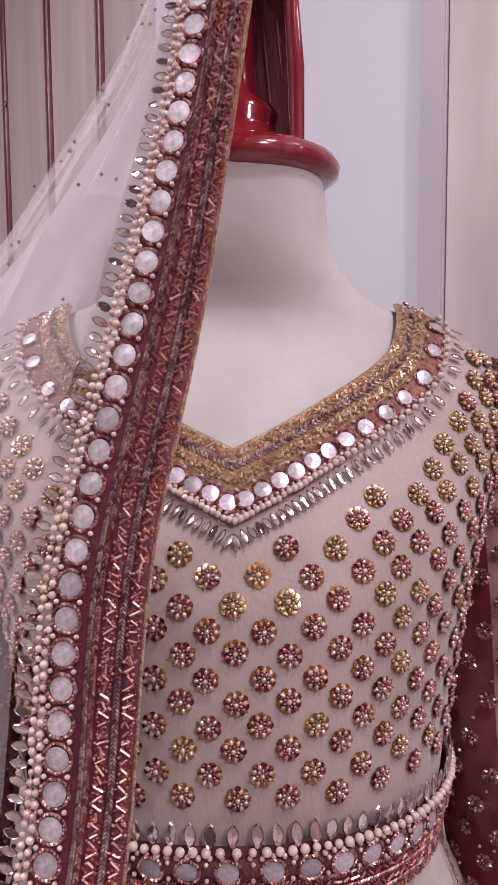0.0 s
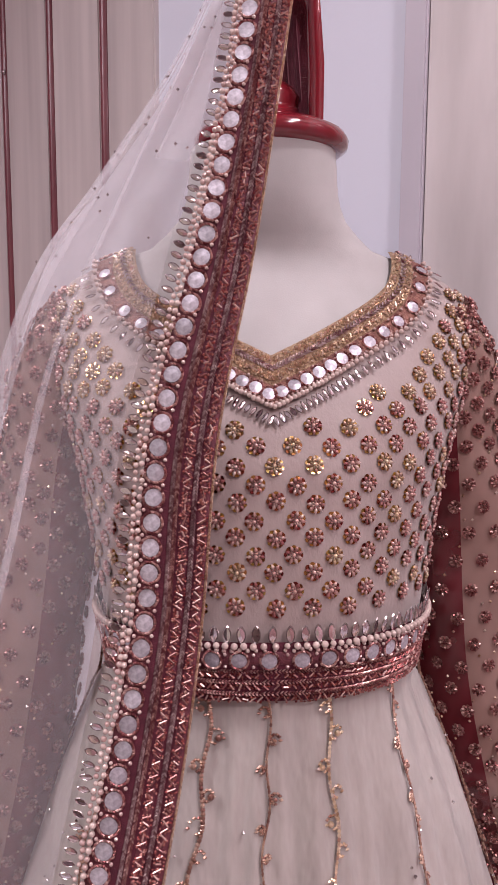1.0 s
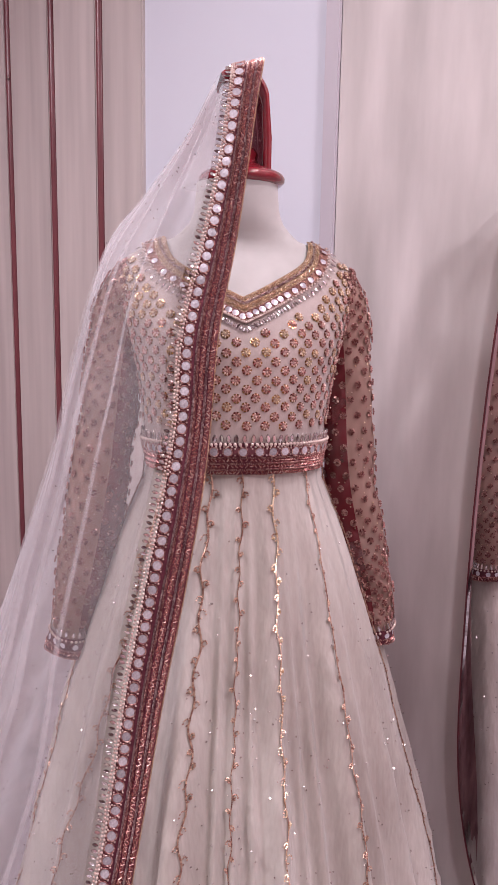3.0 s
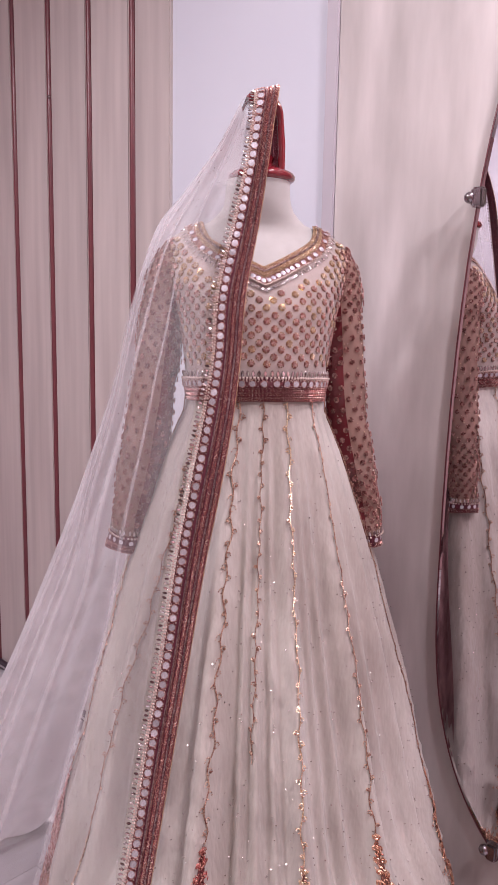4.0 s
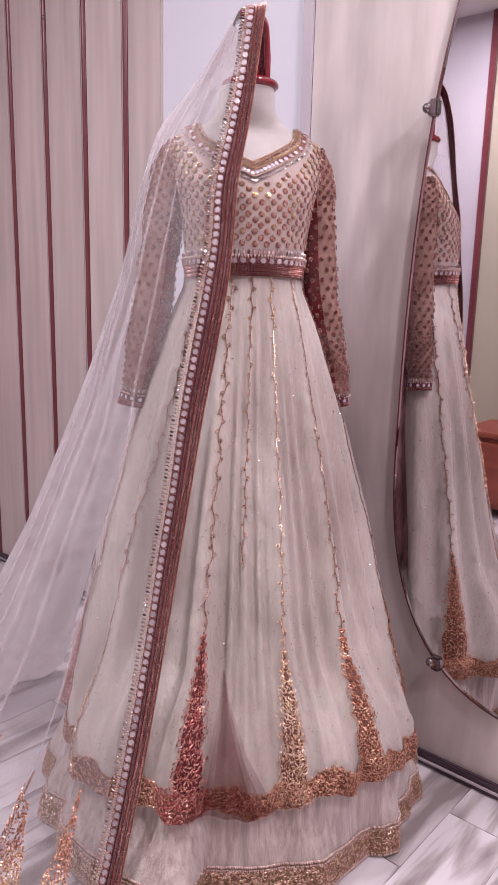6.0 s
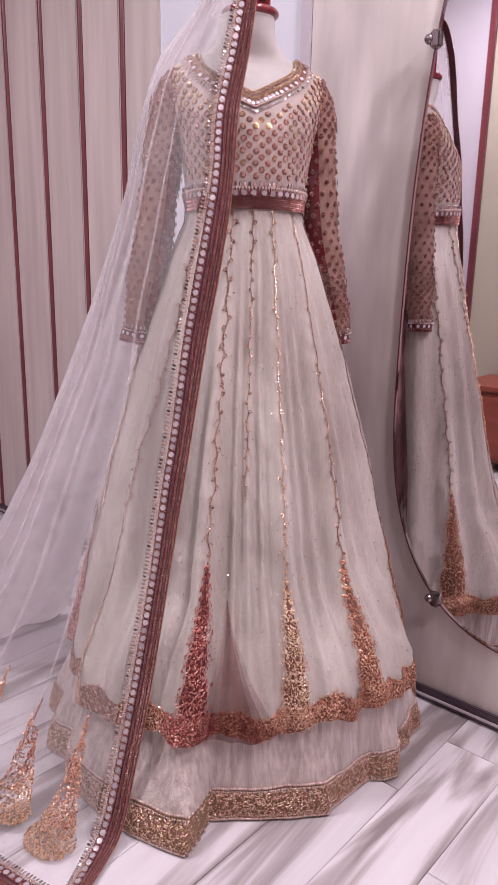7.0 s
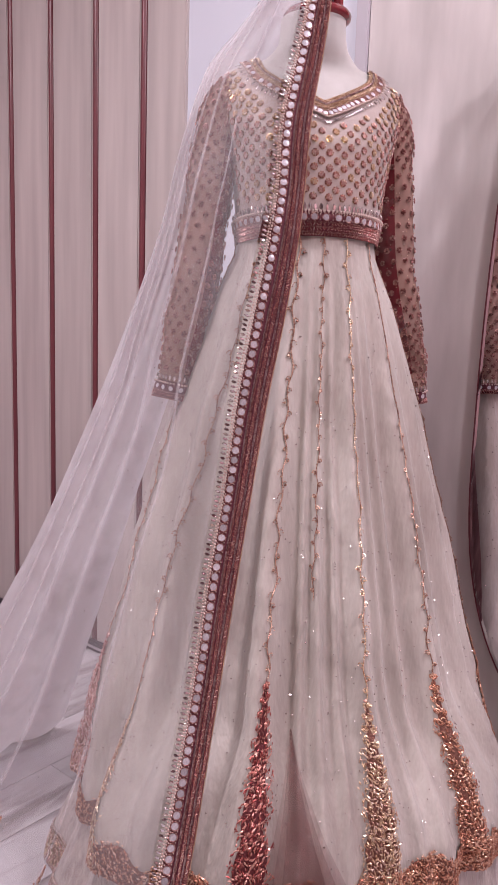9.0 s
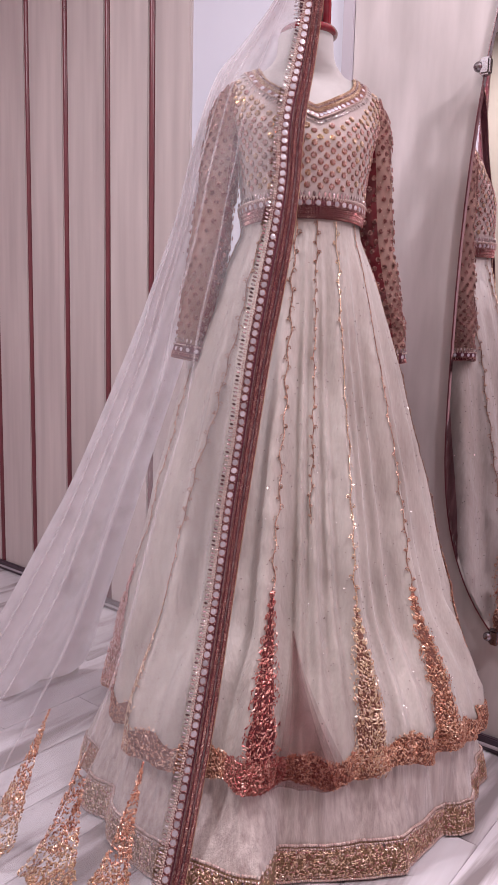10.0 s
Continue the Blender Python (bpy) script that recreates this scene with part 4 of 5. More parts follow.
def skirt(deg, z, off=0.0, lower=False):
    """A point of the skirt at an angle from the front; lower: the under layer."""
    th = math.radians(deg)
    s, c = math.sin(th), math.cos(th)
    a, f = table(SKIRT_A, z), table(SKIRT_F if c > 0 else SKIRT_B, z)
    r = 1 / math.sqrt((s / a) ** 2 + (c / f) ** 2)
    g = min(max((1.20 - z) / 1.0, 0.0), 1.0)
    turn = (deg + 180) % 360 - 180
    bump = float(np.interp(turn, _deg, _bump))
    r += 0.070 * g * (bump - 0.55) + 0.0012 * g * math.sin(th * 43 + 3 * z) + 0.006
    front_k = ease((74 - abs(turn)) / 18)
    if z < 0.46 and front_k > 0:
        k = ease((0.46 - z) / 0.28) * front_k
        r += k * (float(np.interp(turn, HEM_OUTER[:, 0], HEM_OUTER[:, 1])) + 0.022 * (bump - 0.55) - r)
    if lower:
        r -= 0.014
        k = ease((0.19 - z) / 0.17)
        rim = float(np.interp(turn, HEM_UNDER[:, 0], HEM_UNDER[:, 1])) if front_k > 0 else 0
        r += k * ((rim * front_k + (r + 0.030) * (1 - front_k)) - r)
        r += 0.006 * (1 - k) * math.sin(th * 90 + 20 * z) * 0.3
    r += g * (0.010 * noise.noise(Vector((deg * 0.055, z * 3.5, 0.3))) + 0.0045 * noise.noise(Vector((deg * 0.16 + z * 6, z * 13, 4.1)))) * (0.35 if lower else 1.0)
    if not lower:
        fold = 1 - abs(noise.noise(Vector((deg * 0.075 + z * 9, z * 7 - deg * 0.02, 7.7)))) * 3
        if fold > 0:
            r += 0.0090 * g * fold * fold * max(0.0, noise.noise(Vector((deg * 0.03, z * 2.2, 2.2))) + 0.25)
    r += off
    return np.array((r * s, -r * c, z))


def hem_z(deg):
    """The scalloped lower edge of the outer layer."""
    turn = (deg + 180) % 360 - 180
    return float(np.interp(turn, HEM_EDGE[:, 0], HEM_EDGE[:, 1])) if abs(turn) < 75 else 0.186 + 0.008 * math.cos(math.radians(deg * 8))


NU, NV = 720, 84
verts = []
for j in range(NV):
    for i in range(NU):
        deg = 360 * i / NU - 180
        lo = hem_z(deg)
        verts.append(skirt(deg, 1.202 + (lo - 1.202) * (j / (NV - 1)) ** 0.9))
skirt_ob = child("skirt", mesh_of("skirt", verts, grid_faces(NU, NV, True), ORGANZA), gown, "ivory organza skirt falling in soft folds")
verts = []
for j in range(26):
    for i in range(NU):
        deg = 360 * i / NU - 180
        verts.append(skirt(deg, 0.26 + (0.004 - 0.26) * j / 25, 0.0, True))
under = child("underskirt", mesh_of("underskirt", verts, grid_faces(NU, 26, True), ORGANZA_UNDER), gown, "crinkled ivory organza under layer with an embroidered hem")
# a smooth lining inside, then maroon sheets that paint shade at front and back
verts = [skirt(360 * i / 240 - 180, 1.19 - 0.99 * j / 29, -0.016) for j in range(30) for i in range(240)]
child("lining", mesh_of("lining", verts, grid_faces(240, 30, True), LINING), gown, "ivory satin lining under the sheer skirt")
# nested sheer sheets give the painted reddish shade a soft edge
for sheet in range(3):
    verts = []
    for j in range(30):
        v = j / 29
        mid_, wide_ = -13.5 + 5 * v, (0.3 + 12.5 * v ** 1.2) * (1 - 0.24 * sheet)
        verts += [skirt(mid_ + wide_ * (i / 29.5 - 1), 0.43 - 0.25 * v, 0.006 + 0.0014 * sheet) for i in range(60)]
    child("front_shade_sheet", mesh_of("front_shade_sheet", verts, grid_faces(60, 30), FRONT_SHADE_NET), gown, "added sheer maroon sheet painting shade between two front motifs")
# an added sheet stands in for the dark rear side of the skirt
verts = []
for j in range(60):
    v = j / 59
    for i in range(130):
        d_ = 93.5 + 2 * math.sin(v * 5) + 46 * i / 129
        end_ = 0.43 + 0.05 * math.sin(i * 0.37) + 0.02 * math.sin(i * 1.3)
        verts.append(skirt(d_, 1.10 + (end_ - 1.10) * v, 0.007 + 0.002 * math.sin(i * 0.6 + v * 2)))
child("back_shade_sheet", mesh_of("back_shade_sheet", verts, grid_faces(130, 60), BACK_SHADE), gown, "added maroon streaked sheet painting shade on the skirt's rear side")


def skin_frame(deg, z, lower=False, off=0.0028):
    p = skirt(deg, z, off, lower)
    t = unit(skirt(deg + 0.6, z, off, lower) - p)
    u = unit(skirt(deg, z + 0.006, off, lower) - p)
    n = np.cross(t, u)
    return p, t, u, n


def scatter(heap, deg, z, size, lower=False, lean=None):
    p, t, u, n = skin_frame(deg, z, lower)
    a = rng.uniform(0, 6.28) if lean is None else lean + rng.uniform(-1.1, 1.1)
    x = t * math.cos(a) + u * math.sin(a)
    y = np.cross(n, x)
    nn = unit(n + t * rng.uniform(-.4, .4) + u * rng.uniform(-.4, .4))
    k = rng.uniform(0.6, 1.3)
    heap.add(OCTA, p + n * rng.uniform(0, 0.0015), x, y, nn, size * k, size * 0.42 * k, size * 0.4)


def deg_per_m(deg, z):
    r = np.linalg.norm(skirt(deg, z)[:2])
    return math.degrees(1 / r)


# tall embroidered motifs rising from the outer hem: angle of the tip, height of the tip, half width at the foot
PANELS = [(-21.5, 0.515, 0.043, COPPER_RED), (9.5, 0.480, 0.043, GOLD), (35, 0.500, 0.029, COPPER_GOLD), (71, 0.515, 0.058, COPPER_GOLD),
          (152, 0.5, 0.040, GOLD), (-62, 0.46, 0.036, GOLD), (-95, 0.48, 0.036, ROSE_GOLD), (-130, 0.48, 0.036, GOLD), (-165, 0.48, 0.036, ROSE_GOLD)]


def ground(name, d0, d1, nd, z_lo, z_hi, mat, owner, label):
    """A patch of embroidered ground laid on the skirt between two heights."""
    verts = []
    for j in range(9):
        for i in range(nd):
            d = d0 + (d1 - d0) * i / (nd - 1)
            verts.append(skirt(d, z_lo(d) + (z_hi(d) - z_lo(d)) * j / 8, 0.0018))
    return child(name, mesh_of(name, verts, grid_faces(nd, 9), mat), owner, label)


for deg, top, half, mat in PANELS:
    heap = Heap()
    lo = hem_z(deg) + 0.01
    verts = []
    for j in range(40):
        v = j / 39
        z = top - v * (top - lo)
        w = half * (v ** 0.8) * (0.72 + 0.28 * abs(math.sin(v * 15))) * (0.45 + 0.3 * v)
        verts += [skirt(deg + k * w * deg_per_m(deg, z), z, 0.0018) for k in (-1, -.5, 0, .5, 1)]
    child("motif_ground", mesh_of("motif_ground", verts, grid_faces(5, 40), CRIMSON_GROUND if mat is COPPER_RED else ROSE_GROUND), skirt_ob, "embroidered ground of a tall motif")
    tall = top - lo
    for k in range(17):
        v = (k + 0.6) / 17
        z = top - v * tall
        w = half * (v ** 0.8) * (0.76 + 0.24 * abs(math.sin(v * 15)))
        for row_ in range(1 if w < 0.016 else 2):
            for sg in (-1, 1):
                cx, rr = sg * w * (0.55 if row_ == 0 else 0.18), max(0.003, min(w * 0.42, 0.0105))
                for q in range(15):
                    a = sg * (q / 15 * 7.6 + 0.7 * k)
                    rq = rr * (1 - 0.75 * q / 15)
                    x, zz = cx + rq * math.cos(a), z + rq * math.sin(a) * 1.25
                    if zz > lo - 0.008:
                        scatter(heap, deg + x * deg_per_m(deg, zz), zz, 0.0034, lean=a + math.pi / 2)
    for k in range(430):
        v = rng.random() ** 0.7
        z = top - v * tall
        w = half * (v ** 0.8) * (0.80 + 0.26 * math.sin(v * 47))
        scatter(heap, deg + rng.uniform(-1, 1) * w * deg_per_m(deg, z), z, 0.0032, lean=math.pi / 2)
    child("panel_motif", heap.mesh("panel_motif", mat, False), skirt_ob, "tall tapering beaded motif", "stuff")

# embroidered hem of the outer layer, motif by motif
for k in range(24):
    d0 = -180 + 15 * k
    heap = Heap()
    mat = (COPPER_GOLD, GOLD, COPPER_RED, COPPER_GOLD)[k % 4] if -40 < d0 < 0 else COPPER_GOLD
    for q in range(760 if -60 < d0 < 110 else 300):
        d = d0 + rng.uniform(0, 15)
        h = 0.043 + 0.018 * math.sin(math.pi * (d - d0) / 15)
        z = hem_z(d) + 0.001 + rng.random() * h
        scatter(heap, d, z, 0.0031)
    child("hem_motif", heap.mesh("hem_motif", mat, False), skirt_ob, "dense beaded hem motif", "stuff")

ground("hem_ground", -180, 180, 541, lambda d: hem_z(d) + 0.001, lambda d: hem_z(d) + 0.040 + 0.016 * abs(math.sin(math.radians((d + 180) * 12))), ROSE_GROUND, skirt_ob, "rose embroidered ground along the outer hem")

# hem of the under layer: gold ground, leaves, and rows of pearls at both edges
verts = []
for j in range(7):
    for i in range(NU):
        deg = 360 * i / NU - 180
        verts.append(skirt(deg, 0.0035 + 0.066 * j / 6, 0.0015, True))
child("hem_band", mesh_of("hem_band", verts, grid_faces(NU, 7, True), GOLD_GROUND), under, "antique gold embroidered hem band")
heap, heap2, pearls, crystals = Heap(), Heap(), Heap(), Heap()
for k in range(8500):
    d = rng.uniform(-110, 130)
    scatter(heap if rng.random() < 0.72 else heap2, d, rng.uniform(0.008, 0.066), 0.0033, True)
for z, r, n in ((0.0720, 0.0031, 540), (0.006, 0.0028, 620), (0.0655, 0.0022, 560), (0.0125, 0.0018, 560)):
    for k in range(n):
        d = -180 + 360 * (k + rng.uniform(-.2, .2)) / n
        p, t, u, nn = skin_frame(d, z, True, 0.002)
        pearls.add(SPHERE if abs(d) < 80 else OCTA, p + nn * 0.001, t, u, nn, r)
for k in range(90):
    d = -100 + 210 * k / 90
    p, t, u, nn = skin_frame(d, 0.062, True, 0.003)
    crystals.add(OCTA, p, t, u, nn, 0.0036, 0.0036, 0.0015)
child("hem_leafwork", heap.mesh("hem_leafwork", GOLD, False), under, "", "stuff")
child("hem_flower_work", heap2.mesh("hem_flower_work", ROSE_GOLD, False), under, "", "stuff")
child("hem_pearl_edging", pearls.mesh("hem_pearl_edging", PEARL), under, "rows of pearls along the hem band", "stuff")
child("hem_crystal_edging", crystals.mesh("hem_crystal_edging", GLASSY, False), under, "", "stuff")


def vine(d_top, d_bottom, z_bottom, mat, size=1.0, curls=True):
    """A beaded scroll running down the skirt."""
    heap = Heap()
    n = int((1.19 - z_bottom) / 0.0026)
    for k in range(n):
        v = k / n
        z = 1.188 + (z_bottom - 1.188) * v
        d = d_top + (d_bottom - d_top) * v ** 0.8
        wob = size * (0.0018 * math.sin(v * 66) + 0.0012 * math.sin(v * 27 + d_top))
        p, t, u, nn = skin_frame(d + wob * deg_per_m(d, z), z)
        slope = 0.0018 * size * 66 * math.cos(v * 66)
        x = unit(-u + t * slope * 0.8)
        heap.add(OCTA, p, x, np.cross(nn, x), nn, 0.0030, 0.0013 * size, 0.0012)
        if curls and k % 7 == 3:
            sg = 1 if (k // 7) % 2 else -1
            curl = rng.uniform(0.0034, 0.0060)
            for q in range(9):
                a = q / 9 * 5.2
                rr = size * curl * (1 - 0.5 * q / 9)
                off = p + t * sg * (0.0035 + rr * math.cos(a) * 0.8) + u * rr * math.sin(a)
                heap.add(OCTA, off, t, u, nn, 0.0017, 0.0013, 0.0012)
            if rng.random() < 0.5:
                heap.add(SPHERE, p + t * sg * 0.0045 * size, t, u, nn, 0.0018 * size)
    child("vine", heap.mesh("vine", mat, False), skirt_ob, "scrolling beaded vine", "stuff")


vine(-19, -21.5, 0.51, BRONZE, 1.3)
vine(-1, -7, 0.62, BRONZE, 0.8)
vine(17, 9.5, 0.475, GOLD, 1.2)
vine(42, 35, 0.495, BRONZE, 1.0)
vine(75, 71, 0.51, BRONZE, 1.1)
vine(-50, -62, 0.455, BRONZE, 1.0)
vine(-85, -95, 0.475, BRONZE, 1.0)
heap = Heap()
for k in range(1500):
    d, z = rng.uniform(-115, 150), 1.14 - 0.93 * rng.random() ** 0.62
    p, t, u, nn = skin_frame(d, z)
    heap.add(OCTA, p, t, u, nn, rng.uniform(0.0011, 0.0017))
child("crystal_scatter", heap.mesh("crystal_scatter", SILVER, False), skirt_ob, "scattered tiny crystals", "stuff")

# ---- dupatta ----
dupatta = empty("dupatta", D, "sheer white tulle veil with a maroon mirror-work border", "veil")
EDGE_R = [(.135, .46, .012), (.125, .41, .20), (.110, .33, .55), (.095, .25, .85), (.085, .18, 1.10), (.070, .13, 1.33), (.050, .075, 1.50), (.044, .055, 1.60), (.036, .045, 1.672), (.031, .0, 1.7035), (.026, -.050, 1.697), (.014, -.078, 1.640), (.004, -.094, 1.575), (-.013, -.112, 1.47), (-.035, -.137, 1.36), (-.045, -.150, 1.25),
          (-.057, -.165, 1.16), (-.079, -.180, 1.04), (-.101, -.190, .93), (-.127, -.210, .78), (-.150, -.235, .655), (-.181, -.275, .49), (-.219, -.330, .30), (-.253, -.370, .15), (-.283, -.408, .035), (-.315, -.462, .010), (-.384, -.588, .008)]
EDGE_L = [(.070, .48, .012), (.062, .43, .20), (.048, .345, .55), (.034, .265, .85), (.024, .195, 1.10), (.010, .145, 1.33), (-.010, .085, 1.50), (-.010, .070, 1.60), (-.014, .050, 1.672), (-.020, .0, 1.695), (-.024, -.047, 1.683), (-.031, -.069, 1.634), (-.041, -.083, 1.57), (-.066, -.106, 1.47), (-.094, -.127, 1.36), (-.103, -.146, 1.25),
          (-.121, -.161, 1.16), (-.146, -.175, 1.04), (-.165, -.185, .93), (-.186, -.206, .78), (-.209, -.231, .655), (-.236, -.272, .49), (-.276, -.328, .30), (-.310, -.365, .15), (-.340, -.395, .040), (-.366, -.446, .010), (-.390, -.507, .008)]
WIDE = 0.063
_samples = np.linspace(0, 1, 1600)
_mid = [(spline(EDGE_R, t) + spline(EDGE_L, t)) / 2 for t in _samples]
_cum = np.concatenate(([0], np.cumsum([np.linalg.norm(_mid[i + 1] - _mid[i]) for i in range(1599)])))


_la = np.array([spline(EDGE_L, t) for t in _samples])
_ra = np.array([spline(EDGE_R, t) for t in _samples])


def border_path(s, w):
    f = float(np.interp(s, _cum, _samples)) * 1599
    i = min(int(f), 1598)
    f -= i
    if s < 0 or s > _cum[-1]:
        f += (s if s < 0 else s - _cum[-1]) / (_cum[-1] / 1599)
    l = _la[i] + (_la[i + 1] - _la[i]) * f
    r = _ra[i] + (_ra[i + 1] - _ra[i]) * f
    return l + (r - l) * (w / WIDE)


def full_border(tr, short=False):
    tr.strip("border_ribbon", 0.0185, 0.0625, 0.0012, MAROON_VELVET, "maroon velvet border ribbon")
    tr.strip("disc_band", 0.0175, 0.0335, 0.0018, ROSE_NET, "rose net ground under the mirror discs")
    tr.strip("ribbon_band", 0.0425, 0.0500, 0.0018, ROSE_NET)
    tr.strip("ribbon_band", 0.0540, 0.0625, 0.0018, ROSE_NET)
    tr.marquises(0.0025, 0.0112, 0.0074, 0.0010, 0.2)
    tr.beads("pearl_edging", 0.0130, 0.0018, 0.0044, PEARL, 0.0006, 0.0006, "blush pearls")
    tr.beads("pearl_edging", 0.0168, 0.0020, 0.0050, PEARL, 0.0008, 0.0006)
    tr.discs(0.0256, 0.0054, 0.0150, 0.0019)
    tr.cord("cord", 0.0372, 0.0013, SILVER_MAROON, 0.0013)
    tr.cord("cord", 0.0402, 0.0014, CRIMSON_GOLD, 0.0013)
    tr.zigzag("bugle_braid", 0.0430, 0.0495, 0.0040, PALE_GOLD, COPPER_RED, 0.0018)
    tr.cord("cord", 0.0520, 0.0016, SILVER_MAROON, 0.0013)
    tr.zigzag("bugle_braid", 0.0545, 0.0610, 0.0040, PALE_GOLD, COPPER_RED, 0.0018)
    tr.cord("edge_cord", 0.0626, 0.0009, GOLD, 0.0008)


main = Trim(border_path, _cum[-1], dupatta, 1.0)
_p, _t, _c, _n = main.at(2.9, 0.03)
if _n[1] > 0:
    main.flip = -1.0
full_border(main)

# the lower end of the veil, along the floor
B0, B1, B2 = np.array((-.390, -.507, .008)), np.array((-.78, -.20, .008)), np.array((-.90, .26, .006))


def bottom(u):
    return (1 - u) ** 2 * B0 + 2 * u * (1 - u) * B1 + u * u * B2


_us = np.linspace(0, 1, 200)
_bl = np.concatenate(([0], np.cumsum([np.linalg.norm(bottom(_us[i + 1]) - bottom(_us[i])) for i in range(199)])))


def floor_path(s, w):
    u = float(np.interp(s, _bl, _us)) if s >= 0 else s / _bl[-1]
    p = bottom(u)
    t = unit(bottom(u + 0.01) - bottom(u - 0.01))
    o = np.array((t[1], -t[0], 0))
    o = o if o[1] < 0.3 else -o
    return p - t * (0.054 * (w / WIDE)) * max(0.0, 1 - s / 0.09) + o * w


floor_trim = Trim(floor_path, _bl[-1] * 0.62, dupatta, 1.0)
_p, _t, _c, _n = floor_trim.at(0.1, 0.03)
if _n[2] < 0:
    floor_trim.flip = -1.0
full_border(floor_trim)

SIDE = [(-.030, .030, 1.692), (-.068, .035, 1.618), (-.122, .045, 1.545), (-.174, .050, 1.478), (-.217, .060, 1.345), (-.248, .065, 1.21), (-.298, .075, 1.06), (-.346, .085, .93), (-.452, .11, .672), (-.530, .13, .515), (-.67, .17, .25), (-.79, .21, .06), (-.90, .26, .006)]
_fs = [spline(EDGE_L, t) for t in np.linspace(10 / 26, 1, 200)]
PLEATS = [(0.30, .009, .024), (0.55, .010, .026), (0.70, .010, .022), (0.78, .008, .014), (0.90, .010, .018)]


def veil(u, v):
    """u from the border round to the side, v from the head down to the floor."""
    z0 = v
    fr = _fs[min(int(v * 199), 198)] + (_fs[min(int(v * 199) + 1, 199)] - _fs[min(int(v * 199), 198)]) * (v * 199 - int(v * 199)) if v < 1 else _fs[199]
    sd = spline(SIDE, v)
    k = 0.62 + 0.36 * math.exp(-((v - 0.32) / 0.2) ** 4)
    mid = np.array((fr[0] + (sd[0] - fr[0]) * (0.5 + 0.5 * k), sd[1] + (fr[1] - sd[1]) * (0.5 + 0.5 * k), (fr[2] + sd[2]) / 2))
    if v > 0.86:
        q = (v - 0.86) / 0.14
        mid = mid * (1 - q) + B1 * q
    p = (1 - u) ** 2 * fr + 2 * u * (1 - u) * mid + u * u * sd
    g = min(1.0, v * 1.4)
    out = unit(np.array((-0.6, -0.8, 0.25)))
    amp = 0.004 * g * math.sin(u * 17 + 2 * v) * min(1, u * 6) * min(1, (1 - u) * 8)
    for c, wd, am in PLEATS:
        amp += am * g * math.exp(-((u - c - 0.02 * math.sin(v * 7)) / wd) ** 2)
    if v > 0.9:
        amp *= 1 - 0.75 * (v - 0.9) / 0.1
    p = p + out * amp
    p[2] = max(p[2], 0.005)
    return p


NU, NV = 220, 80
verts = [veil(i / (NU - 1), j / (NV - 1)) for j in range(NV) for i in range(NU)]
veil_ob = child("veil", mesh_of("veil", verts, grid_faces(NU, NV), TULLE), dupatta, "sheer white tulle with soft pleats")
# a second layer folded back beside the border near the head
verts = []
for j in range(30):
    for i in range(24):
        u, v = i / 23 * 0.40, 0.15 * j / 29
        verts.append(veil(u * (1 - 0.5 * v), v) + np.array((.006, .022, -.002)) * min(1, u * 8))
child("veil_fold", mesh_of("veil_fold", verts, grid_faces(24, 30), TULLE), dupatta, "tulle folded double beside the border")
# the part that falls behind the form
BACK = [(.010, .070, 1.66), (.0, .085, 1.60), (-.02, .10, 1.545), (-.05, .115, 1.46), (-.10, .13, 1.345), (-.14, .15, 1.21), (-.17, .18, 1.06), (-.20, .22, .93), (-.27, .31, .672), (-.31, .37, .515), (-.38, .46, .25), (-.43, .52, .06), (-.46, .55, .006)]
verts = []
for j in range(60):
    for i in range(50):
        u, v = i / 49, j / 59
        a, b = spline(SIDE, v), spline(BACK, v)
        p = a + (b - a) * u + np.array((-.3, .6, 0)) * (0.02 * math.sin(u * 19) * v + 0.05 * v * u * (1 - u) * -1.5)
        p[2] = max(p[2], 0.005)
        verts.append(p)
child("veil_back", mesh_of("veil_back", verts, grid_faces(50, 60), TULLE_BACK), dupatta, "sheer tulle falling behind")


def back_edge(s, w):
    u = s / 0.55
    a, b = np.array(SIDE[-1]), np.array(BACK[-1])
    p = a + (b - a) * u + np.array((-.3, .6, 0)) * (0.02 * math.sin(u * 19) - 0.075 * u * (1 - u))
    return p + np.array((.55, -.6, 0)) * -w + np.array((0, 0, 0.003))


edge = Trim(back_edge, 0.55, dupatta, 1.0)
_p, _t, _c, _n = edge.at(0.1, 0.003)
if _n[2] < 0:
    edge.flip = -1.0
edge.strip("edge_ribbon", 0.0, 0.022, 0.001, GOLD_GROUND, "beaded edge ribbon")
edge.beads("pearl_edging", 0.002, 0.002, 0.0046, PEARL, 0.001)
edge.beads("pearl_edging", 0.020, 0.002, 0.0046, PEARL, 0.001)

heap = Heap()
for k in range(230):
    u, v = rng.uniform(0.03, 0.97), rng.uniform(0.06, 0.97)
    p = veil(u, v)
    heap.add(OCTA, p + np.array((-.0012, -.0016, .0004)), (1, 0, 0), (0, 1, 0), (0, 0, 1), rng.uniform(0.0009, 0.0013))
child("sequin_scatter", heap.mesh("sequin_scatter", SILVER, False), veil_ob, "tiny scattered sequins", "stuff")


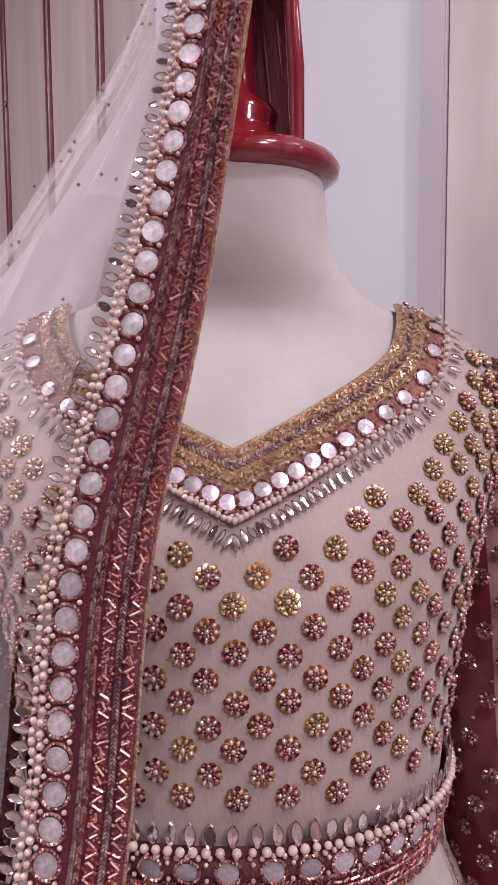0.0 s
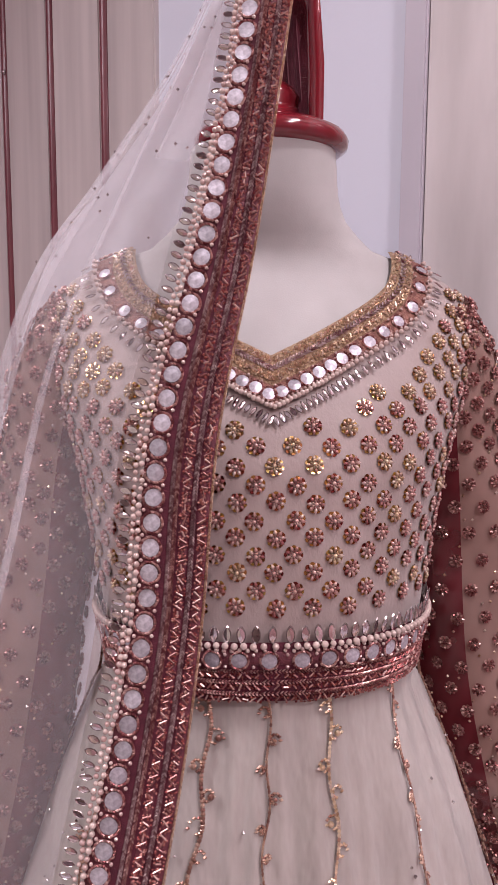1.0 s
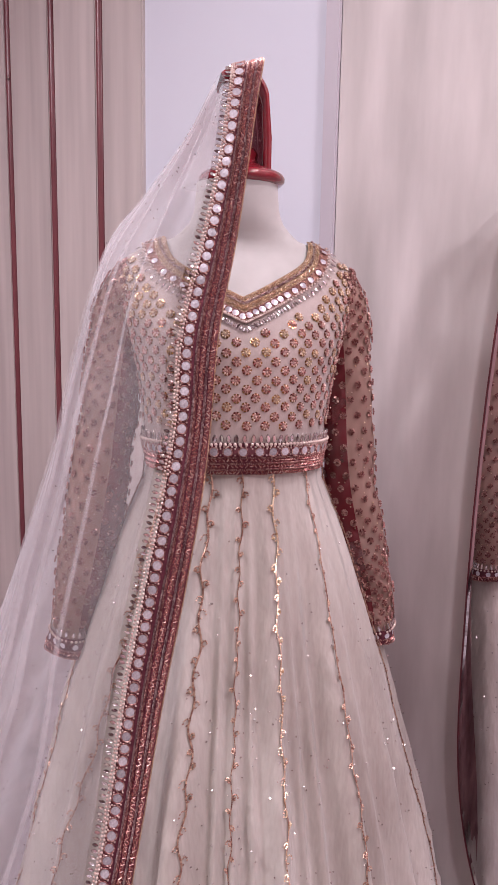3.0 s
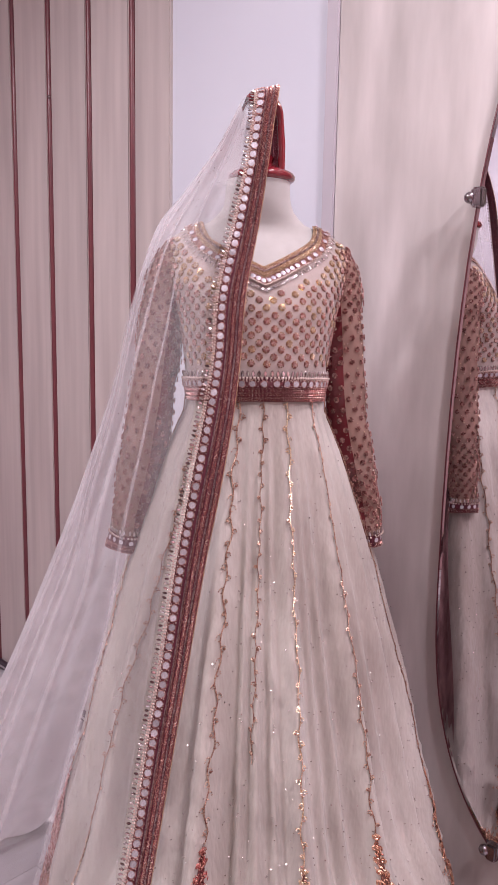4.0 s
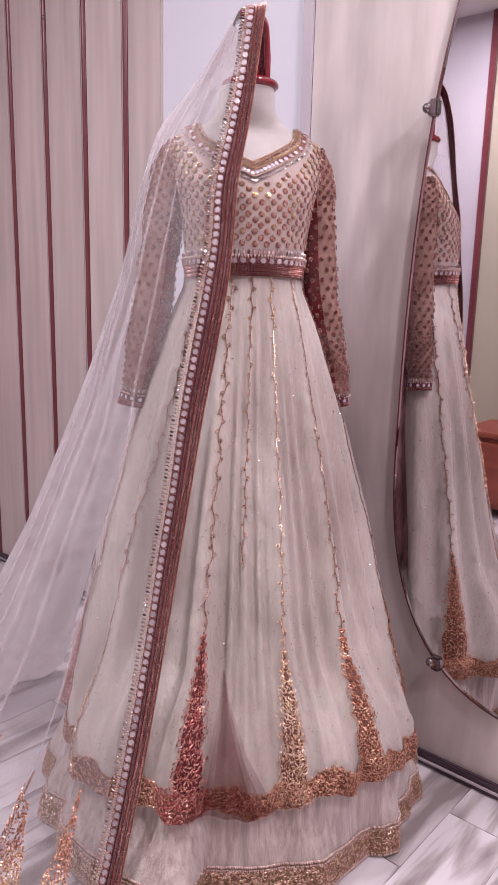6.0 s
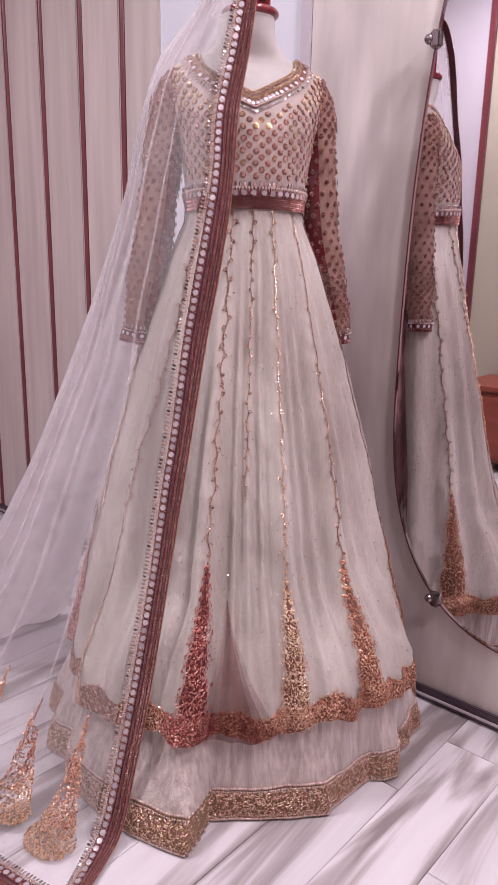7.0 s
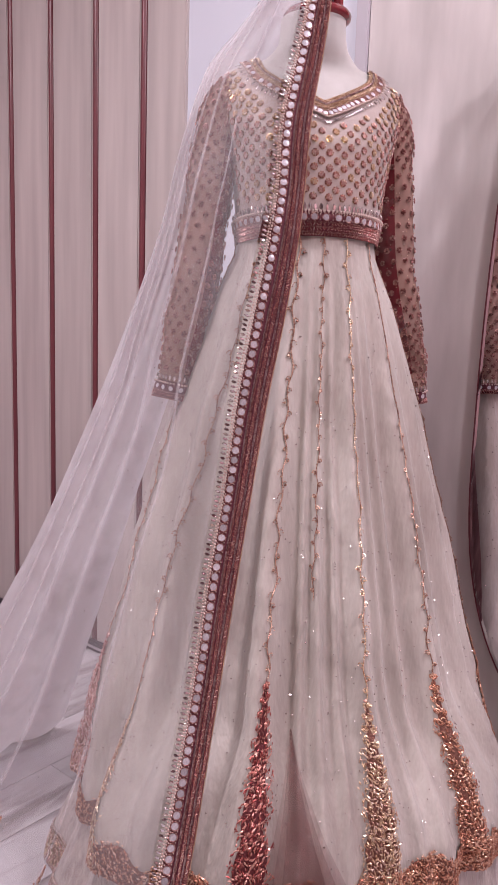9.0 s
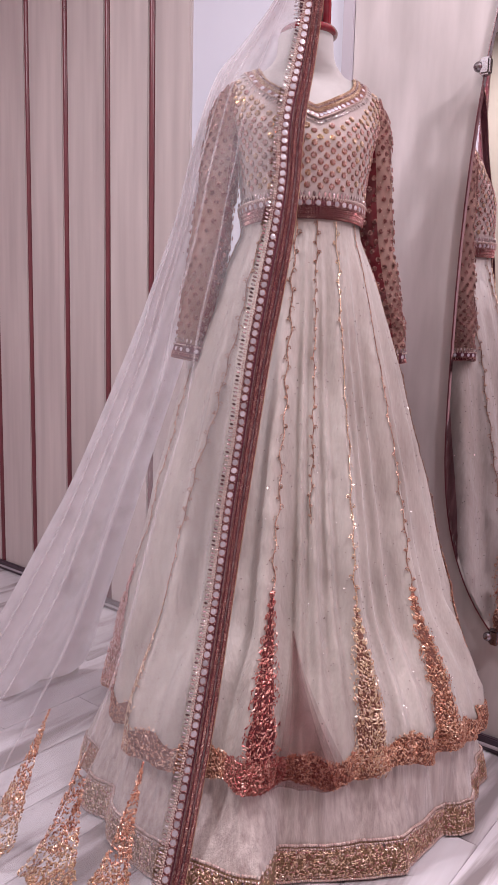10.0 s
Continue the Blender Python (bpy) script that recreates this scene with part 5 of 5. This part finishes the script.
def veil_motif(u0, u1, v0, v1, half, mats):
    """A tall beaded motif on the veil: its tip at u0, v0, its broad foot at u1, v1."""
    for mat, lo, hi, n in ((mats[0], 0.0, 0.62, 480), (mats[1], 0.45, 1.0, 760)):
        heap = Heap()
        for k in range(n):
            q = lo + (hi - lo) * rng.random() ** 0.8
            w = half * (q ** 0.9) * (1.0 if q < 0.85 else math.sqrt(max(0.0, 1 - ((q - 0.85) / 0.15) ** 2)) * 0.6 + 0.4)
            x = rng.uniform(-w, w)
            u = max(0.004, u0 + (u1 - u0) * q + x)
            v = v0 + (v1 - v0) * q * (1 - 0.22 * (x / half) ** 2) * rng.uniform(0.985, 1.0)
            p = veil(u, v)
            t = unit(veil(u + 0.01, v) - veil(u - 0.01, v))
            d = unit(veil(u, v + 0.01) - veil(u, v - 0.01))
            n_ = unit(np.cross(d, t))
            n_ = n_ if n_[1] < 0 or n_[2] > 0.5 else -n_
            a = rng.uniform(-1.3, 1.3)
            x = unit(d * math.cos(a) + t * math.sin(a))
            heap.add(OCTA, p + n_ * 0.0015, x, np.cross(n_, x), n_, 0.0038, 0.0017, 0.0017)
        child("veil_motif", heap.mesh("veil_motif", mat, False), veil_ob, "tall beaded motif on the tulle", "stuff")


veil_motif(0.105, 0.085, 0.785, 0.960, 0.080, (COPPER_GOLD, GOLD))
veil_motif(0.30, 0.235, 0.795, 0.925, 0.078, (COPPER_GOLD, GOLD))
veil_motif(0.50, 0.43, 0.80, 0.92, 0.075, (COPPER_GOLD, GOLD))

# ---- floor ----
floor = part("floor", box(bmesh.new(), X0 - 0.1, X1 + 0.1, YB - 0.1, 0.16, -0.10, -0.003), GROUT, None)
floor.matrix_basis = W
tagged(floor, "floor of pale veined wood-look stone tiles", "floor", "", "structure")
TW, TL = 0.150, 0.60
TILES = {}


def tile_mesh(length, width):
    """A tile of that length and width, cut where it meets a wall."""
    key = (round(length, 3), round(width, 3))
    if key not in TILES:
        bm = box(bmesh.new(), -length / 2 + 0.0006, length / 2 - 0.0006, -width / 2 + 0.0006, width / 2 - 0.0006, -0.012, 0.0, 0.0008)
        TILES[key] = bpy.data.meshes.new("tile")
        bm.to_mesh(TILES[key])
        bm.free()
        TILES[key].materials.append(TILE)
    return TILES[key]


for i in range(int((X1 - X0) / TW)):
    shift = (i * 0.37) % 1.0 * TL
    for j in range(-1, int(-YB / TL) + 2):
        y0, y1 = max(YB, YB + j * TL + shift), min(0.02, YB + (j + 1) * TL + shift)
        if y1 - y0 > 0.03:
            child("tile", tile_mesh(y1 - y0, TW), floor, at=pose(X0 + (i + 0.5) * TW, (y0 + y1) / 2, 0, 0, 0, 90 if (i * 7 + j) % 2 else -90))
